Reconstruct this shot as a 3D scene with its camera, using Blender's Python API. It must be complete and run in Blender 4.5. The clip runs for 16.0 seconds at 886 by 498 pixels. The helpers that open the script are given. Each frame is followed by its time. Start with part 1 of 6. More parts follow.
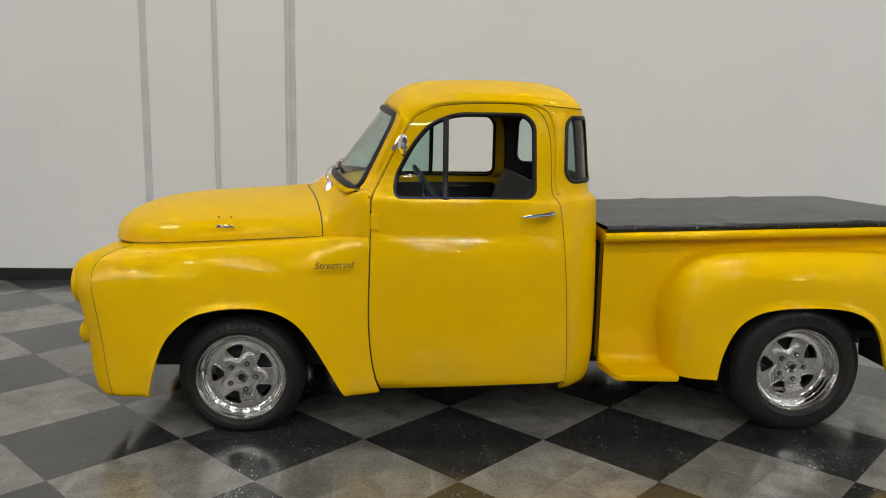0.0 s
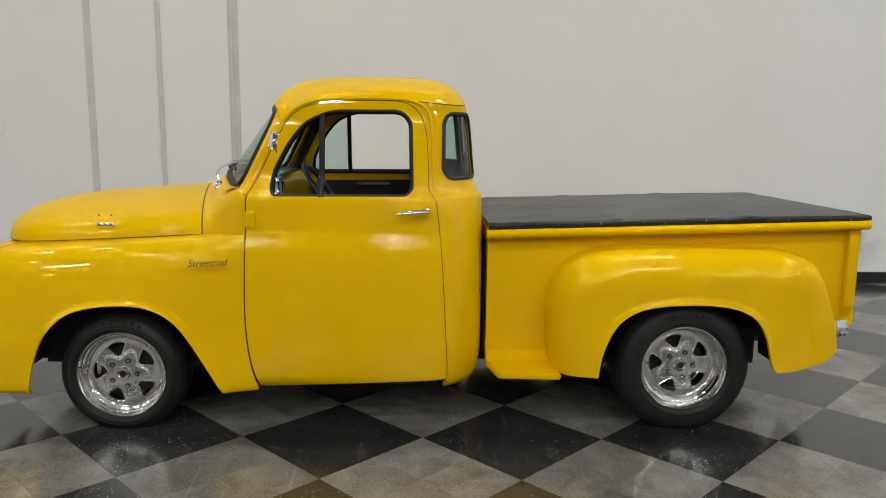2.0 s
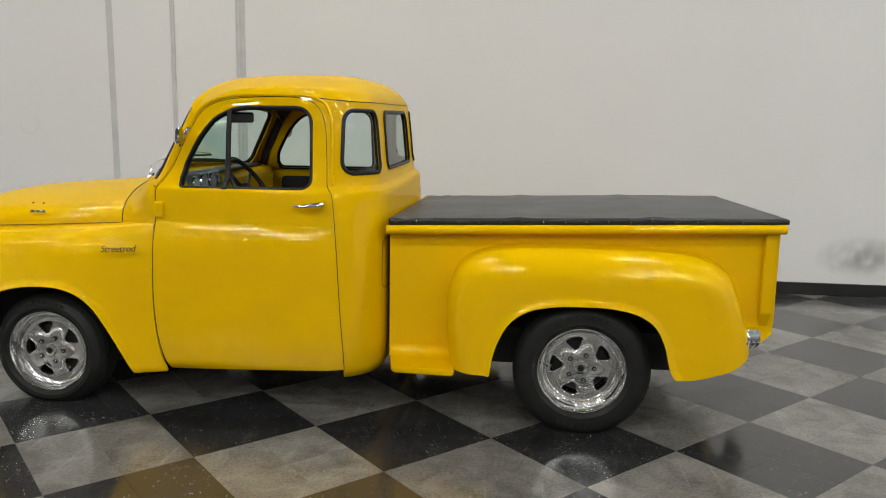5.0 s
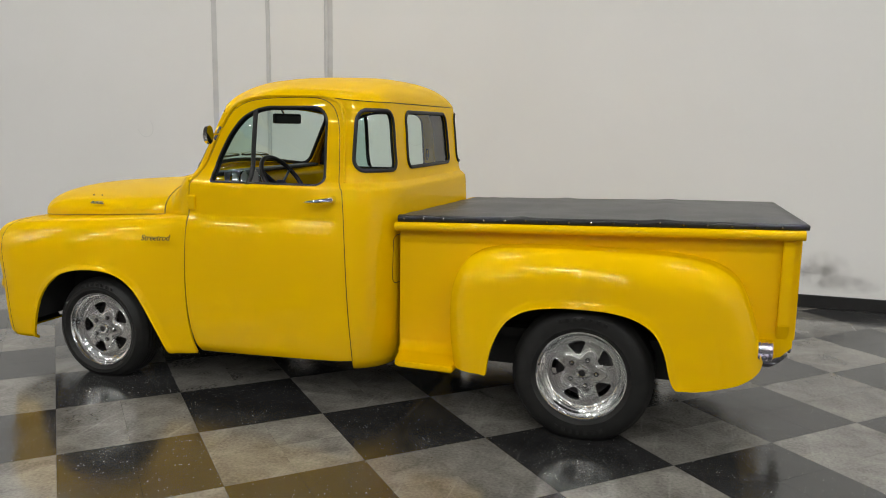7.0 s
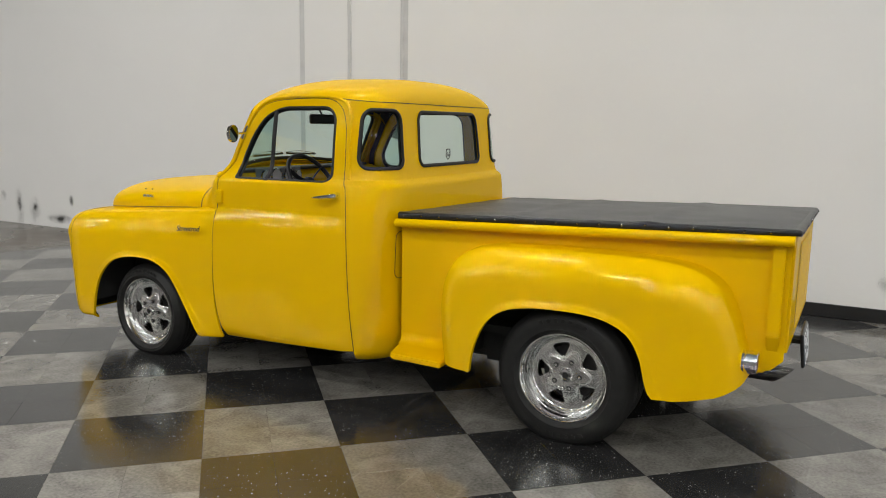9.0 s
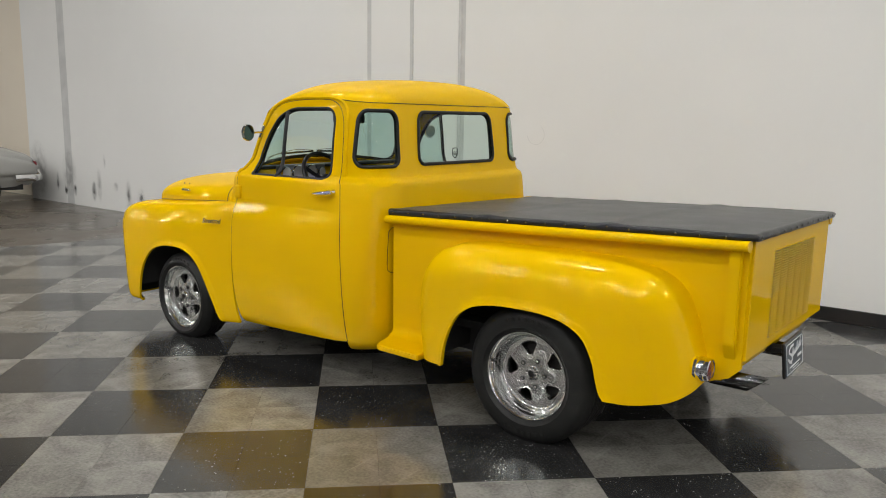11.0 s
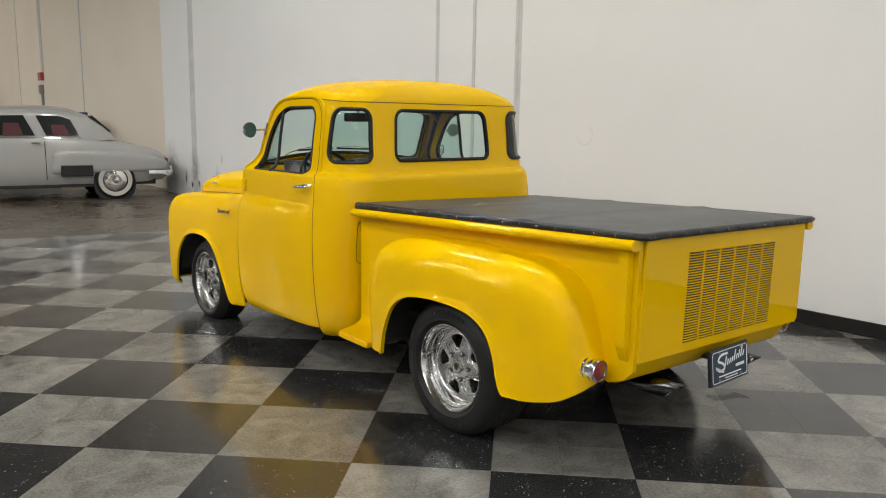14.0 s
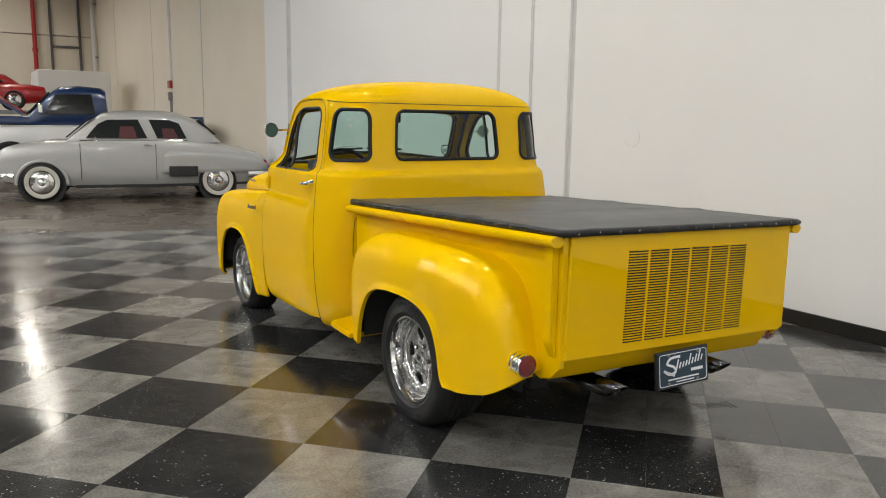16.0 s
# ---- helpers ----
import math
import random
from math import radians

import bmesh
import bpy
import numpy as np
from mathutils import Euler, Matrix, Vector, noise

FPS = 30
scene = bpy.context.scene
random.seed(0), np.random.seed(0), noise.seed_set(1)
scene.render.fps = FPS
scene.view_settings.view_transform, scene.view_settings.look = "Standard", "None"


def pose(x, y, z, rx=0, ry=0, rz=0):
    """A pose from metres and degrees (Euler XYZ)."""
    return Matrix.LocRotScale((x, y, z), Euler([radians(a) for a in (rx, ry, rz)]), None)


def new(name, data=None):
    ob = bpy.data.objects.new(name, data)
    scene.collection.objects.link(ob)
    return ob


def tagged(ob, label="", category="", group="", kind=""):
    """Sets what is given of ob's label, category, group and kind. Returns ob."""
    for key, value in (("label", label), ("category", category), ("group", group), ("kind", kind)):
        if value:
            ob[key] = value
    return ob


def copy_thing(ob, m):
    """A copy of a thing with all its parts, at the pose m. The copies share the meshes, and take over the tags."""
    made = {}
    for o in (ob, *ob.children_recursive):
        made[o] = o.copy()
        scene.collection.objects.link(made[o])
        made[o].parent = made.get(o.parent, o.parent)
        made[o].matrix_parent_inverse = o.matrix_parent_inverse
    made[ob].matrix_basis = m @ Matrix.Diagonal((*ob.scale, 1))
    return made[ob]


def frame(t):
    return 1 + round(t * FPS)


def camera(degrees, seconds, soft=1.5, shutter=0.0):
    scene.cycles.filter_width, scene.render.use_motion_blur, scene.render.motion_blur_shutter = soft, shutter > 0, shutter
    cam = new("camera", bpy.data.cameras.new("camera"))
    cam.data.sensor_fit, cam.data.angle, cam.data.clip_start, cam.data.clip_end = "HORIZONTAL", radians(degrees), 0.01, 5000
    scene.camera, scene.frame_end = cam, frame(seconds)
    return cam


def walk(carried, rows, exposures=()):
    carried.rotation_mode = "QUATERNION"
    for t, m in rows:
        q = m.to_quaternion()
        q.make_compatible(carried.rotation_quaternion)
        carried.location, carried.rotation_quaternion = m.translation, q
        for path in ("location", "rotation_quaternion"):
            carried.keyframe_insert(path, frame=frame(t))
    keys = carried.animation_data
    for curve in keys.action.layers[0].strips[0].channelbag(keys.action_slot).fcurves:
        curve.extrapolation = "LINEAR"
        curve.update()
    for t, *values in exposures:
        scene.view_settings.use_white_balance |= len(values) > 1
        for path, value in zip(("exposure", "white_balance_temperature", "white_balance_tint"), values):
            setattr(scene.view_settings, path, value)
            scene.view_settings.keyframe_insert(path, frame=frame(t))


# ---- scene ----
from mathutils.geometry import delaunay_2d_cdt
cam = camera(59.44, 16.0, soft=1.0)
# seconds, eye x y z, turn about x y z
ROWS = [
    (0.0, -2.0081, -4.4624, 1.5346, 80.191, -1.131, -3.451),
    (0.5, -1.8338, -4.4591, 1.5318, 80.213, -0.971, -2.481),
    (1.0, -1.6599, -4.4665, 1.5286, 80.247, -0.845, -2.007),
    (1.5, -1.488, -4.4819, 1.5344, 80.163, -0.725, -1.897),
    (2.0, -1.3197, -4.487, 1.5362, 80.091, -0.717, -1.896),
    (2.5, -1.1501, -4.4935, 1.5181, 80.372, -0.654, -1.922),
    (3.0, -0.9724, -4.509, 1.5171, 80.355, -0.667, -1.751),
    (5.5, -0.1282, -4.4976, 1.5146, 80.285, -1.049, 9.059),
    (6.0, 0.058, -4.4792, 1.503, 80.446, -1.01, 12.043),
    (6.5, 0.2345, -4.4546, 1.4863, 80.654, -0.969, 14.731),
    (7.0, 0.4024, -4.4025, 1.4748, 80.781, -0.969, 17.268),
    (7.5, 0.5819, -4.3623, 1.4721, 80.839, -0.97, 19.752),
    (8.0, 0.7606, -4.3169, 1.4718, 80.805, -0.965, 22.382),
    (8.5, 0.9395, -4.251, 1.4691, 80.828, -0.956, 25.244),
    (9.0, 1.1183, -4.1798, 1.4668, 80.855, -0.975, 28.04),
    (11.5, 1.94, -3.7824, 1.5031, 80.343, -0.863, 39.37),
    (12.0, 2.0832, -3.6872, 1.5011, 80.352, -0.853, 41.133),
    (12.5, 2.232, -3.5949, 1.4976, 80.393, -0.845, 42.922),
    (13.0, 2.3741, -3.476, 1.4923, 80.409, -0.857, 44.794),
    (13.5, 2.5117, -3.3461, 1.492, 80.372, -0.892, 46.807),
    (14.0, 2.6581, -3.2259, 1.4906, 80.414, -0.913, 49.224),
    (14.5, 2.7967, -3.0933, 1.4856, 80.466, -0.904, 51.656),
    (15.0, 2.9272, -2.95, 1.4798, 80.524, -0.876, 54.01),
    (15.5, 3.0716, -2.8112, 1.4753, 80.611, -0.846, 56.302),
    (16.0, 3.2059, -2.6572, 1.4701, 80.659, -0.813, 58.64),
]
EXPOSURES = [(0.0, 0.0), (3.0, 0.04), (6.0, 0.10), (9.0, 0.17), (12.5, 0.26), (16.0, 0.34)]
walk(cam, [(t, pose(x, y, z, rx, ry, rz)) for t, x, y, z, rx, ry, rz in ROWS], EXPOSURES)

# ---- light: the hall has no daylight, only its ceiling fixtures (built below) ----
LAMP_GLOW = 121.0
world = bpy.data.worlds.new("hall_dark")
scene.world = world
world.use_nodes = True
world.node_tree.nodes["Background"].inputs[0].default_value = (0.9, 0.95, 1.0, 1)
world.node_tree.nodes["Background"].inputs[1].default_value = 0.05


# ---- materials ----
def material(name, base, rough=0.5, metal=0.0, coat=0.0, second=None, scale=6.0, mix=0.5, bump=0.0, bump_scale=60.0,
             rough_var=0.0, spec=0.5, detail=6.0, coat_rough=0.03, coat_ior=1.5):
    m = bpy.data.materials.new(name)
    m.use_nodes = True
    nt = m.node_tree
    b = nt.nodes["Principled BSDF"]
    b.inputs["Base Color"].default_value = (*base, 1)
    b.inputs["Roughness"].default_value = rough
    b.inputs["Metallic"].default_value = metal
    b.inputs["Coat Weight"].default_value = coat
    b.inputs["Coat Roughness"].default_value = coat_rough
    b.inputs["Coat IOR"].default_value = coat_ior
    b.inputs["Specular IOR Level"].default_value = spec
    tc = nt.nodes.new("ShaderNodeTexCoord")
    if second is not None or rough_var:
        n = nt.nodes.new("ShaderNodeTexNoise")
        n.inputs["Scale"].default_value = scale
        n.inputs["Detail"].default_value = detail
        nt.links.new(tc.outputs["Object"], n.inputs["Vector"])
        ramp = nt.nodes.new("ShaderNodeValToRGB")
        ramp.color_ramp.elements[0].position = 0.5 - mix / 2
        ramp.color_ramp.elements[1].position = 0.5 + mix / 2
        ramp.color_ramp.elements[0].color = (*base, 1)
        ramp.color_ramp.elements[1].color = (*(second or base), 1)
        nt.links.new(n.outputs["Fac"], ramp.inputs["Fac"])
        nt.links.new(ramp.outputs["Color"], b.inputs["Base Color"])
        if rough_var:
            mr = nt.nodes.new("ShaderNodeMapRange")
            mr.inputs["From Min"].default_value, mr.inputs["From Max"].default_value = 0.3, 0.7
            mr.inputs["To Min"].default_value, mr.inputs["To Max"].default_value = rough - rough_var, rough + rough_var
            nt.links.new(n.outputs["Fac"], mr.inputs["Value"])
            nt.links.new(mr.outputs["Result"], b.inputs["Roughness"])
    if bump:
        n2 = nt.nodes.new("ShaderNodeTexNoise")
        n2.inputs["Scale"].default_value = bump_scale
        n2.inputs["Detail"].default_value = 4.0
        nt.links.new(tc.outputs["Object"], n2.inputs["Vector"])
        bp = nt.nodes.new("ShaderNodeBump")
        bp.inputs["Strength"].default_value = bump
        bp.inputs["Distance"].default_value = 0.01
        nt.links.new(n2.outputs["Fac"], bp.inputs["Height"])
        nt.links.new(bp.outputs["Normal"], b.inputs["Normal"])
    return m


def glass(name, tint, rough=0.0, clear=0.85):
    """Thin automotive glass: a tinted see-through sheet with a Fresnel gloss."""
    m = bpy.data.materials.new(name)
    m.use_nodes = True
    nt = m.node_tree
    nt.nodes.remove(nt.nodes["Principled BSDF"])
    t = nt.nodes.new("ShaderNodeBsdfTransparent")
    t.inputs[0].default_value = (*tint, 1)
    g = nt.nodes.new("ShaderNodeBsdfGlossy")
    g.inputs["Roughness"].default_value = rough
    lw = nt.nodes.new("ShaderNodeLayerWeight")
    lw.inputs["Blend"].default_value = 0.5
    pw = nt.nodes.new("ShaderNodeMath")
    pw.operation = "POWER"
    pw.inputs[1].default_value = 4.0
    mr = nt.nodes.new("ShaderNodeMapRange")
    mr.inputs["To Min"].default_value, mr.inputs["To Max"].default_value = 0.045, 0.85
    mx = nt.nodes.new("ShaderNodeMixShader")
    nt.links.new(lw.outputs["Facing"], pw.inputs[0])
    nt.links.new(pw.outputs[0], mr.inputs["Value"])
    nt.links.new(mr.outputs[0], mx.inputs[0])
    nt.links.new(t.outputs[0], mx.inputs[1])
    nt.links.new(g.outputs[0], mx.inputs[2])
    nt.links.new(mx.outputs[0], nt.nodes["Material Output"].inputs[0])
    return m


def glow(name, colour, strength):
    m = bpy.data.materials.new(name)
    m.use_nodes = True
    b = m.node_tree.nodes["Principled BSDF"]
    b.inputs["Base Color"].default_value = (0.8, 0.8, 0.8, 1)
    b.inputs["Emission Color"].default_value = (*colour, 1)
    b.inputs["Emission Strength"].default_value = strength
    return m


def smudge(name, colour, most):
    """Dirt rubbed on a wall: dense in the middle, broken up and thinning to nothing at its rim."""
    m = bpy.data.materials.new(name)
    m.use_nodes = True
    nt = m.node_tree
    N, L = nt.nodes.new, nt.links.new
    b = nt.nodes["Principled BSDF"]
    b.inputs["Base Color"].default_value = (*colour, 1)
    b.inputs["Roughness"].default_value = 0.7
    tc, geo = N("ShaderNodeTexCoord"), N("ShaderNodeNewGeometry")
    ln = N("ShaderNodeVectorMath")
    ln.operation = "LENGTH"
    L(tc.outputs["Object"], ln.inputs[0])
    noise = N("ShaderNodeTexNoise")
    noise.inputs["Scale"].default_value = 9.0
    noise.inputs["Detail"].default_value = 6.0
    L(geo.outputs["Position"], noise.inputs["Vector"])
    fall = N("ShaderNodeMapRange")
    fall.inputs["From Min"].default_value, fall.inputs["From Max"].default_value = 0.5, 0.05
    L(ln.outputs["Value"], fall.inputs["Value"])
    ns = N("ShaderNodeMapRange")
    ns.inputs["From Min"].default_value, ns.inputs["From Max"].default_value = 0.35, 0.62
    ns.inputs["To Min"].default_value, ns.inputs["To Max"].default_value = 0.25, 1.3
    L(noise.outputs["Fac"], ns.inputs["Value"])
    mul = N("ShaderNodeMath")
    mul.operation = "MULTIPLY"
    L(fall.outputs[0], mul.inputs[0])
    L(ns.outputs[0], mul.inputs[1])
    top = N("ShaderNodeMath")
    top.operation = "MULTIPLY"
    top.use_clamp = True
    top.inputs[1].default_value = most
    L(mul.outputs[0], top.inputs[0])
    L(top.outputs[0], b.inputs["Alpha"])
    return m


def tile_material(name, dark):
    """Vinyl composition tile: mottled ground, streaks, pale chips, waxed gloss."""
    m = bpy.data.materials.new(name)
    m.use_nodes = True
    nt = m.node_tree
    N, L = nt.nodes.new, nt.links.new
    b = nt.nodes["Principled BSDF"]
    tc = N("ShaderNodeTexCoord")
    geo = N("ShaderNodeNewGeometry")
    info = N("ShaderNodeObjectInfo")
    add = N("ShaderNodeVectorMath")
    add.operation = "ADD"
    sc = N("ShaderNodeVectorMath")
    sc.operation = "SCALE"
    sc.inputs["Scale"].default_value = 37.0
    comb = N("ShaderNodeCombineXYZ")
    L(info.outputs["Random"], comb.inputs[0])
    L(geo.outputs["Random Per Island"], comb.inputs[1])
    L(comb.outputs[0], sc.inputs[0])
    L(geo.outputs["Position"], add.inputs[0])
    L(sc.outputs[0], add.inputs[1])
    big = N("ShaderNodeTexNoise")
    big.inputs["Scale"].default_value = 5.0
    big.inputs["Detail"].default_value = 8.0
    big.inputs["Distortion"].default_value = 0.8
    L(add.outputs[0], big.inputs["Vector"])
    ramp = N("ShaderNodeValToRGB")
    e = ramp.color_ramp.elements
    if dark:
        e[0].position, e[0].color = 0.3, (0.014, 0.014, 0.0145, 1)
        e[1].position, e[1].color = 0.75, (0.038, 0.0375, 0.037, 1)
    else:
        e[0].position, e[0].color = 0.37, (0.098, 0.093, 0.083, 1)
        e[1].position, e[1].color = 0.62, (0.206, 0.196, 0.176, 1)
    grain = N("ShaderNodeTexNoise")
    grain.inputs["Scale"].default_value = 70.0
    grain.inputs["Detail"].default_value = 6.0
    L(add.outputs[0], grain.inputs["Vector"])
    gmix = N("ShaderNodeMix")
    gmix.inputs["Factor"].default_value = 0.42
    L(big.outputs["Fac"], gmix.inputs["A"])
    L(grain.outputs["Fac"], gmix.inputs["B"])
    L(gmix.outputs["Result"], ramp.inputs["Fac"])
    # pale chips in the dark tile, small dark specks in the light one
    chipmap = N("ShaderNodeMapping")
    chipmap.inputs["Scale"].default_value = (1.0, 0.38, 1.0)
    chipmap.inputs["Rotation"].default_value = (0, 0, 0.6)
    L(add.outputs[0], chipmap.inputs["Vector"])
    chips = N("ShaderNodeTexVoronoi")
    chips.inputs["Scale"].default_value = 112.0 if dark else 70.0
    chips.inputs["Randomness"].default_value = 1.0
    L(chipmap.outputs[0], chips.inputs["Vector"])
    wob = N("ShaderNodeTexNoise")
    wob.inputs["Scale"].default_value = 90.0
    L(add.outputs[0], wob.inputs["Vector"])
    pick = N("ShaderNodeSeparateColor")
    L(chips.outputs["Color"], pick.inputs[0])
    size = N("ShaderNodeMapRange")
    size.inputs["From Min"].default_value, size.inputs["From Max"].default_value = 0.38, 1.0
    size.inputs["To Min"].default_value, size.inputs["To Max"].default_value = 0.0, 0.42 if dark else 0.26
    L(pick.outputs[0], size.inputs["Value"])
    wm = N("ShaderNodeMath")
    wm.operation = "MULTIPLY"
    L(size.outputs[0], wm.inputs[0])
    L(wob.outputs["Fac"], wm.inputs[1])
    less = N("ShaderNodeMath")
    less.operation = "LESS_THAN"
    L(chips.outputs["Distance"], less.inputs[0])
    L(wm.outputs[0], less.inputs[1])
    mixc = N("ShaderNodeMix")
    mixc.data_type = "RGBA"
    L(less.outputs[0], mixc.inputs["Factor"])
    L(ramp.outputs["Color"], mixc.inputs["A"])
    mixc.inputs["B"].default_value = (0.42, 0.41, 0.39, 1) if dark else (0.08, 0.075, 0.068, 1)
    # tile to tile shade
    hsv = N("ShaderNodeHueSaturation")
    val = N("ShaderNodeMapRange")
    val.inputs["To Min"].default_value, val.inputs["To Max"].default_value = 0.82, 1.18
    L(info.outputs["Random"], val.inputs["Value"])
    cloud = N("ShaderNodeTexNoise")
    cloud.inputs["Scale"].default_value = 1.3
    cloud.inputs["Detail"].default_value = 5.0
    L(geo.outputs["Position"], cloud.inputs["Vector"])
    cr = N("ShaderNodeMapRange")
    cr.inputs["From Min"].default_value, cr.inputs["From Max"].default_value = 0.35, 0.65
    cr.inputs["To Min"].default_value, cr.inputs["To Max"].default_value = 0.84, 1.14
    L(cloud.outputs["Fac"], cr.inputs["Value"])
    cm = N("ShaderNodeMath")
    cm.operation = "MULTIPLY"
    L(val.outputs[0], cm.inputs[0])
    L(cr.outputs[0], cm.inputs[1])
    L(cm.outputs[0], hsv.inputs["Value"])
    L(mixc.outputs["Result"], hsv.inputs["Color"])
    # scuffs: fine pale scratches
    scr = N("ShaderNodeTexNoise")
    scr.inputs["Scale"].default_value = 3.0
    scr.inputs["Detail"].default_value = 10.0
    smap = N("ShaderNodeMapping")
    smap.inputs["Scale"].default_value = (9.0, 0.7, 1.0)
    smap.inputs["Rotation"].default_value = (0, 0, 0.9)
    L(geo.outputs["Position"], smap.inputs["Vector"])
    L(smap.outputs[0], scr.inputs["Vector"])
    sr = N("ShaderNodeMapRange")
    sr.inputs["From Min"].default_value, sr.inputs["From Max"].default_value = 0.60, 0.74
    sr.inputs["To Min"].default_value, sr.inputs["To Max"].default_value = 0.0, 0.25
    L(scr.outputs["Fac"], sr.inputs["Value"])
    mix2 = N("ShaderNodeMix")
    mix2.data_type = "RGBA"
    L(sr.outputs[0], mix2.inputs["Factor"])
    L(hsv.outputs[0], mix2.inputs["A"])
    mix2.inputs["B"].default_value = (0.16, 0.155, 0.145, 1) if dark else (0.33, 0.32, 0.30, 1)
    L(mix2.outputs["Result"], b.inputs["Base Color"])
    rr = N("ShaderNodeMapRange")
    rr.inputs["From Min"].default_value, rr.inputs["From Max"].default_value = 0.3, 0.7
    rr.inputs["To Min"].default_value, rr.inputs["To Max"].default_value = 0.08, 0.24
    wide = N("ShaderNodeTexNoise")
    wide.inputs["Scale"].default_value = 1.7
    wide.inputs["Detail"].default_value = 9.0
    L(geo.outputs["Position"], wide.inputs["Vector"])
    L(wide.outputs["Fac"], rr.inputs["Value"])
    L(rr.outputs[0], b.inputs["Roughness"])
    b.inputs["Specular IOR Level"].default_value = 0.8
    bn = N("ShaderNodeTexNoise")
    bn.inputs["Scale"].default_value = 7.0
    bn.inputs["Detail"].default_value = 3.0
    L(geo.outputs["Position"], bn.inputs["Vector"])
    bp = N("ShaderNodeBump")
    bp.inputs["Strength"].default_value = 0.05
    bp.inputs["Distance"].default_value = 0.02
    L(bn.outputs["Fac"], bp.inputs["Height"])
    L(bp.outputs["Normal"], b.inputs["Normal"])
    return m


YELLOW = material("yellow_paint", (0.75, 0.450, 0.0004), 0.5, coat=0.31, second=(0.735, 0.445, 0.0004), scale=3.0, spec=0.0, coat_rough=0.01, coat_ior=1.74)
BLACK_PIPE = material("smoky_polished_pipe", (0.13, 0.13, 0.128), 0.12, 1.0, second=(0.08, 0.078, 0.075), scale=30)
CHROME = material("chrome", (0.82, 0.82, 0.82), 0.07, 1.0)
DARK_CHROME = material("smoked_chrome", (0.32, 0.32, 0.33), 0.12, 1.0)
POLISHED = material("polished_aluminium", (0.74, 0.74, 0.73), 0.12, 1.0)
CAST = material("machined_aluminium", (0.60, 0.60, 0.59), 0.27, 1.0, bump=0.01, bump_scale=200)
RUBBER = material("tyre_rubber", (0.011, 0.011, 0.011), 0.50, second=(0.016, 0.016, 0.015), scale=18, bump=0.06, bump_scale=200, spec=0.22)
MIRROR_GLASS = material("mirror_glass", (0.16, 0.19, 0.18), 0.03, 1.0)
GASKET = material("black_rubber_seal", (0.008, 0.008, 0.008), 0.45, spec=0.3)
BLACK = material("black_underbody_and_gap_shade", (0.012, 0.012, 0.012), 0.8, second=(0.024, 0.023, 0.022), scale=9)
VINYL = material("black_vinyl_cover", (0.047, 0.047, 0.047), 0.43, second=(0.064, 0.063, 0.062), scale=3.0, rough_var=0.06, bump=0.12, bump_scale=420)
EDGE_VINYL = material("glossy_black_vinyl_edge", (0.012, 0.012, 0.013), 0.33, spec=0.35, bump=0.15, bump_scale=80)
GLASS = glass("green_tinted_glass", (0.66, 0.80, 0.76))
HEADLINER = material("dark_headliner", (0.035, 0.034, 0.033), 0.85, second=(0.05, 0.048, 0.045), scale=25)
SEAT = material("charcoal_seat_cloth", (0.045, 0.044, 0.044), 0.8, second=(0.10, 0.098, 0.095), scale=160, bump=0.4, bump_scale=160)
TRIM_BLACK = material("black_door_trim", (0.015, 0.015, 0.016), 0.45, bump=0.1, bump_scale=200)
RED_LENS = material("red_lens", (0.16, 0.006, 0.012), 0.18, coat=1.0, bump=0.5, bump_scale=160)
PLATE_BLUE = material("dark_teal_plate", (0.012, 0.035, 0.058), 0.3, coat=0.6)
PLATE_WHITE = material("white_print", (0.75, 0.76, 0.78), 0.45)
PLASTIC = material("black_plastic", (0.012, 0.012, 0.013), 0.35)
GAUGE = material("gauge_face", (0.55, 0.54, 0.50), 0.4)
STEEL = material("grey_steel", (0.25, 0.25, 0.25), 0.4, 0.8)
WALL = material("white_painted_concrete", (0.765, 0.760, 0.742), 0.55, second=(0.805, 0.800, 0.782), scale=0.9, mix=0.6, bump=0.10, bump_scale=14, detail=9)
WALL_WARM = material("cream_painted_wall", (0.76, 0.68, 0.56), 0.6, second=(0.81, 0.73, 0.61), scale=0.7, bump=0.1, bump_scale=12)
JOINT = material("grey_caulk_joint", (0.52, 0.52, 0.51), 0.6, second=(0.62, 0.62, 0.61), scale=5)
JOINT_DARK = material("dirty_caulk_joint", (0.36, 0.36, 0.355), 0.65, second=(0.50, 0.50, 0.49), scale=4)
SCUFF = smudge("black_tyre_scuff", (0.045, 0.044, 0.042), 0.72)
SMEAR = smudge("grey_wall_smear", (0.20, 0.19, 0.18), 0.30)
BASE = material("black_cove_base", (0.012, 0.012, 0.012), 0.35, second=(0.02, 0.02, 0.02), scale=6)
CONCRETE = material("stained_concrete", (0.060, 0.048, 0.036), 0.28, second=(0.12, 0.098, 0.075), scale=1.1, mix=0.5, rough_var=0.1, detail=9, bump=0.03, bump_scale=10)
CEILING = material("dark_ceiling_deck", (0.10, 0.10, 0.10), 0.8, second=(0.14, 0.14, 0.135), scale=2)
HALL_GREY = material("dim_grey_hall_wall", (0.10, 0.098, 0.095), 0.7, second=(0.14, 0.137, 0.133), scale=0.6, bump=0.08, bump_scale=12)
FIXTURE = material("white_fixture", (0.75, 0.75, 0.74), 0.4)
LAMP = glow("lamp_tubes", (1.0, 0.995, 0.965), LAMP_GLOW)
OLD_LAMP = glow("aged_lamp_tubes", (1.0, 0.94, 0.84), LAMP_GLOW * 0.42)
TILE_DARK = tile_material("black_tile", True)
TILE_LIGHT = tile_material("grey_tile", False)
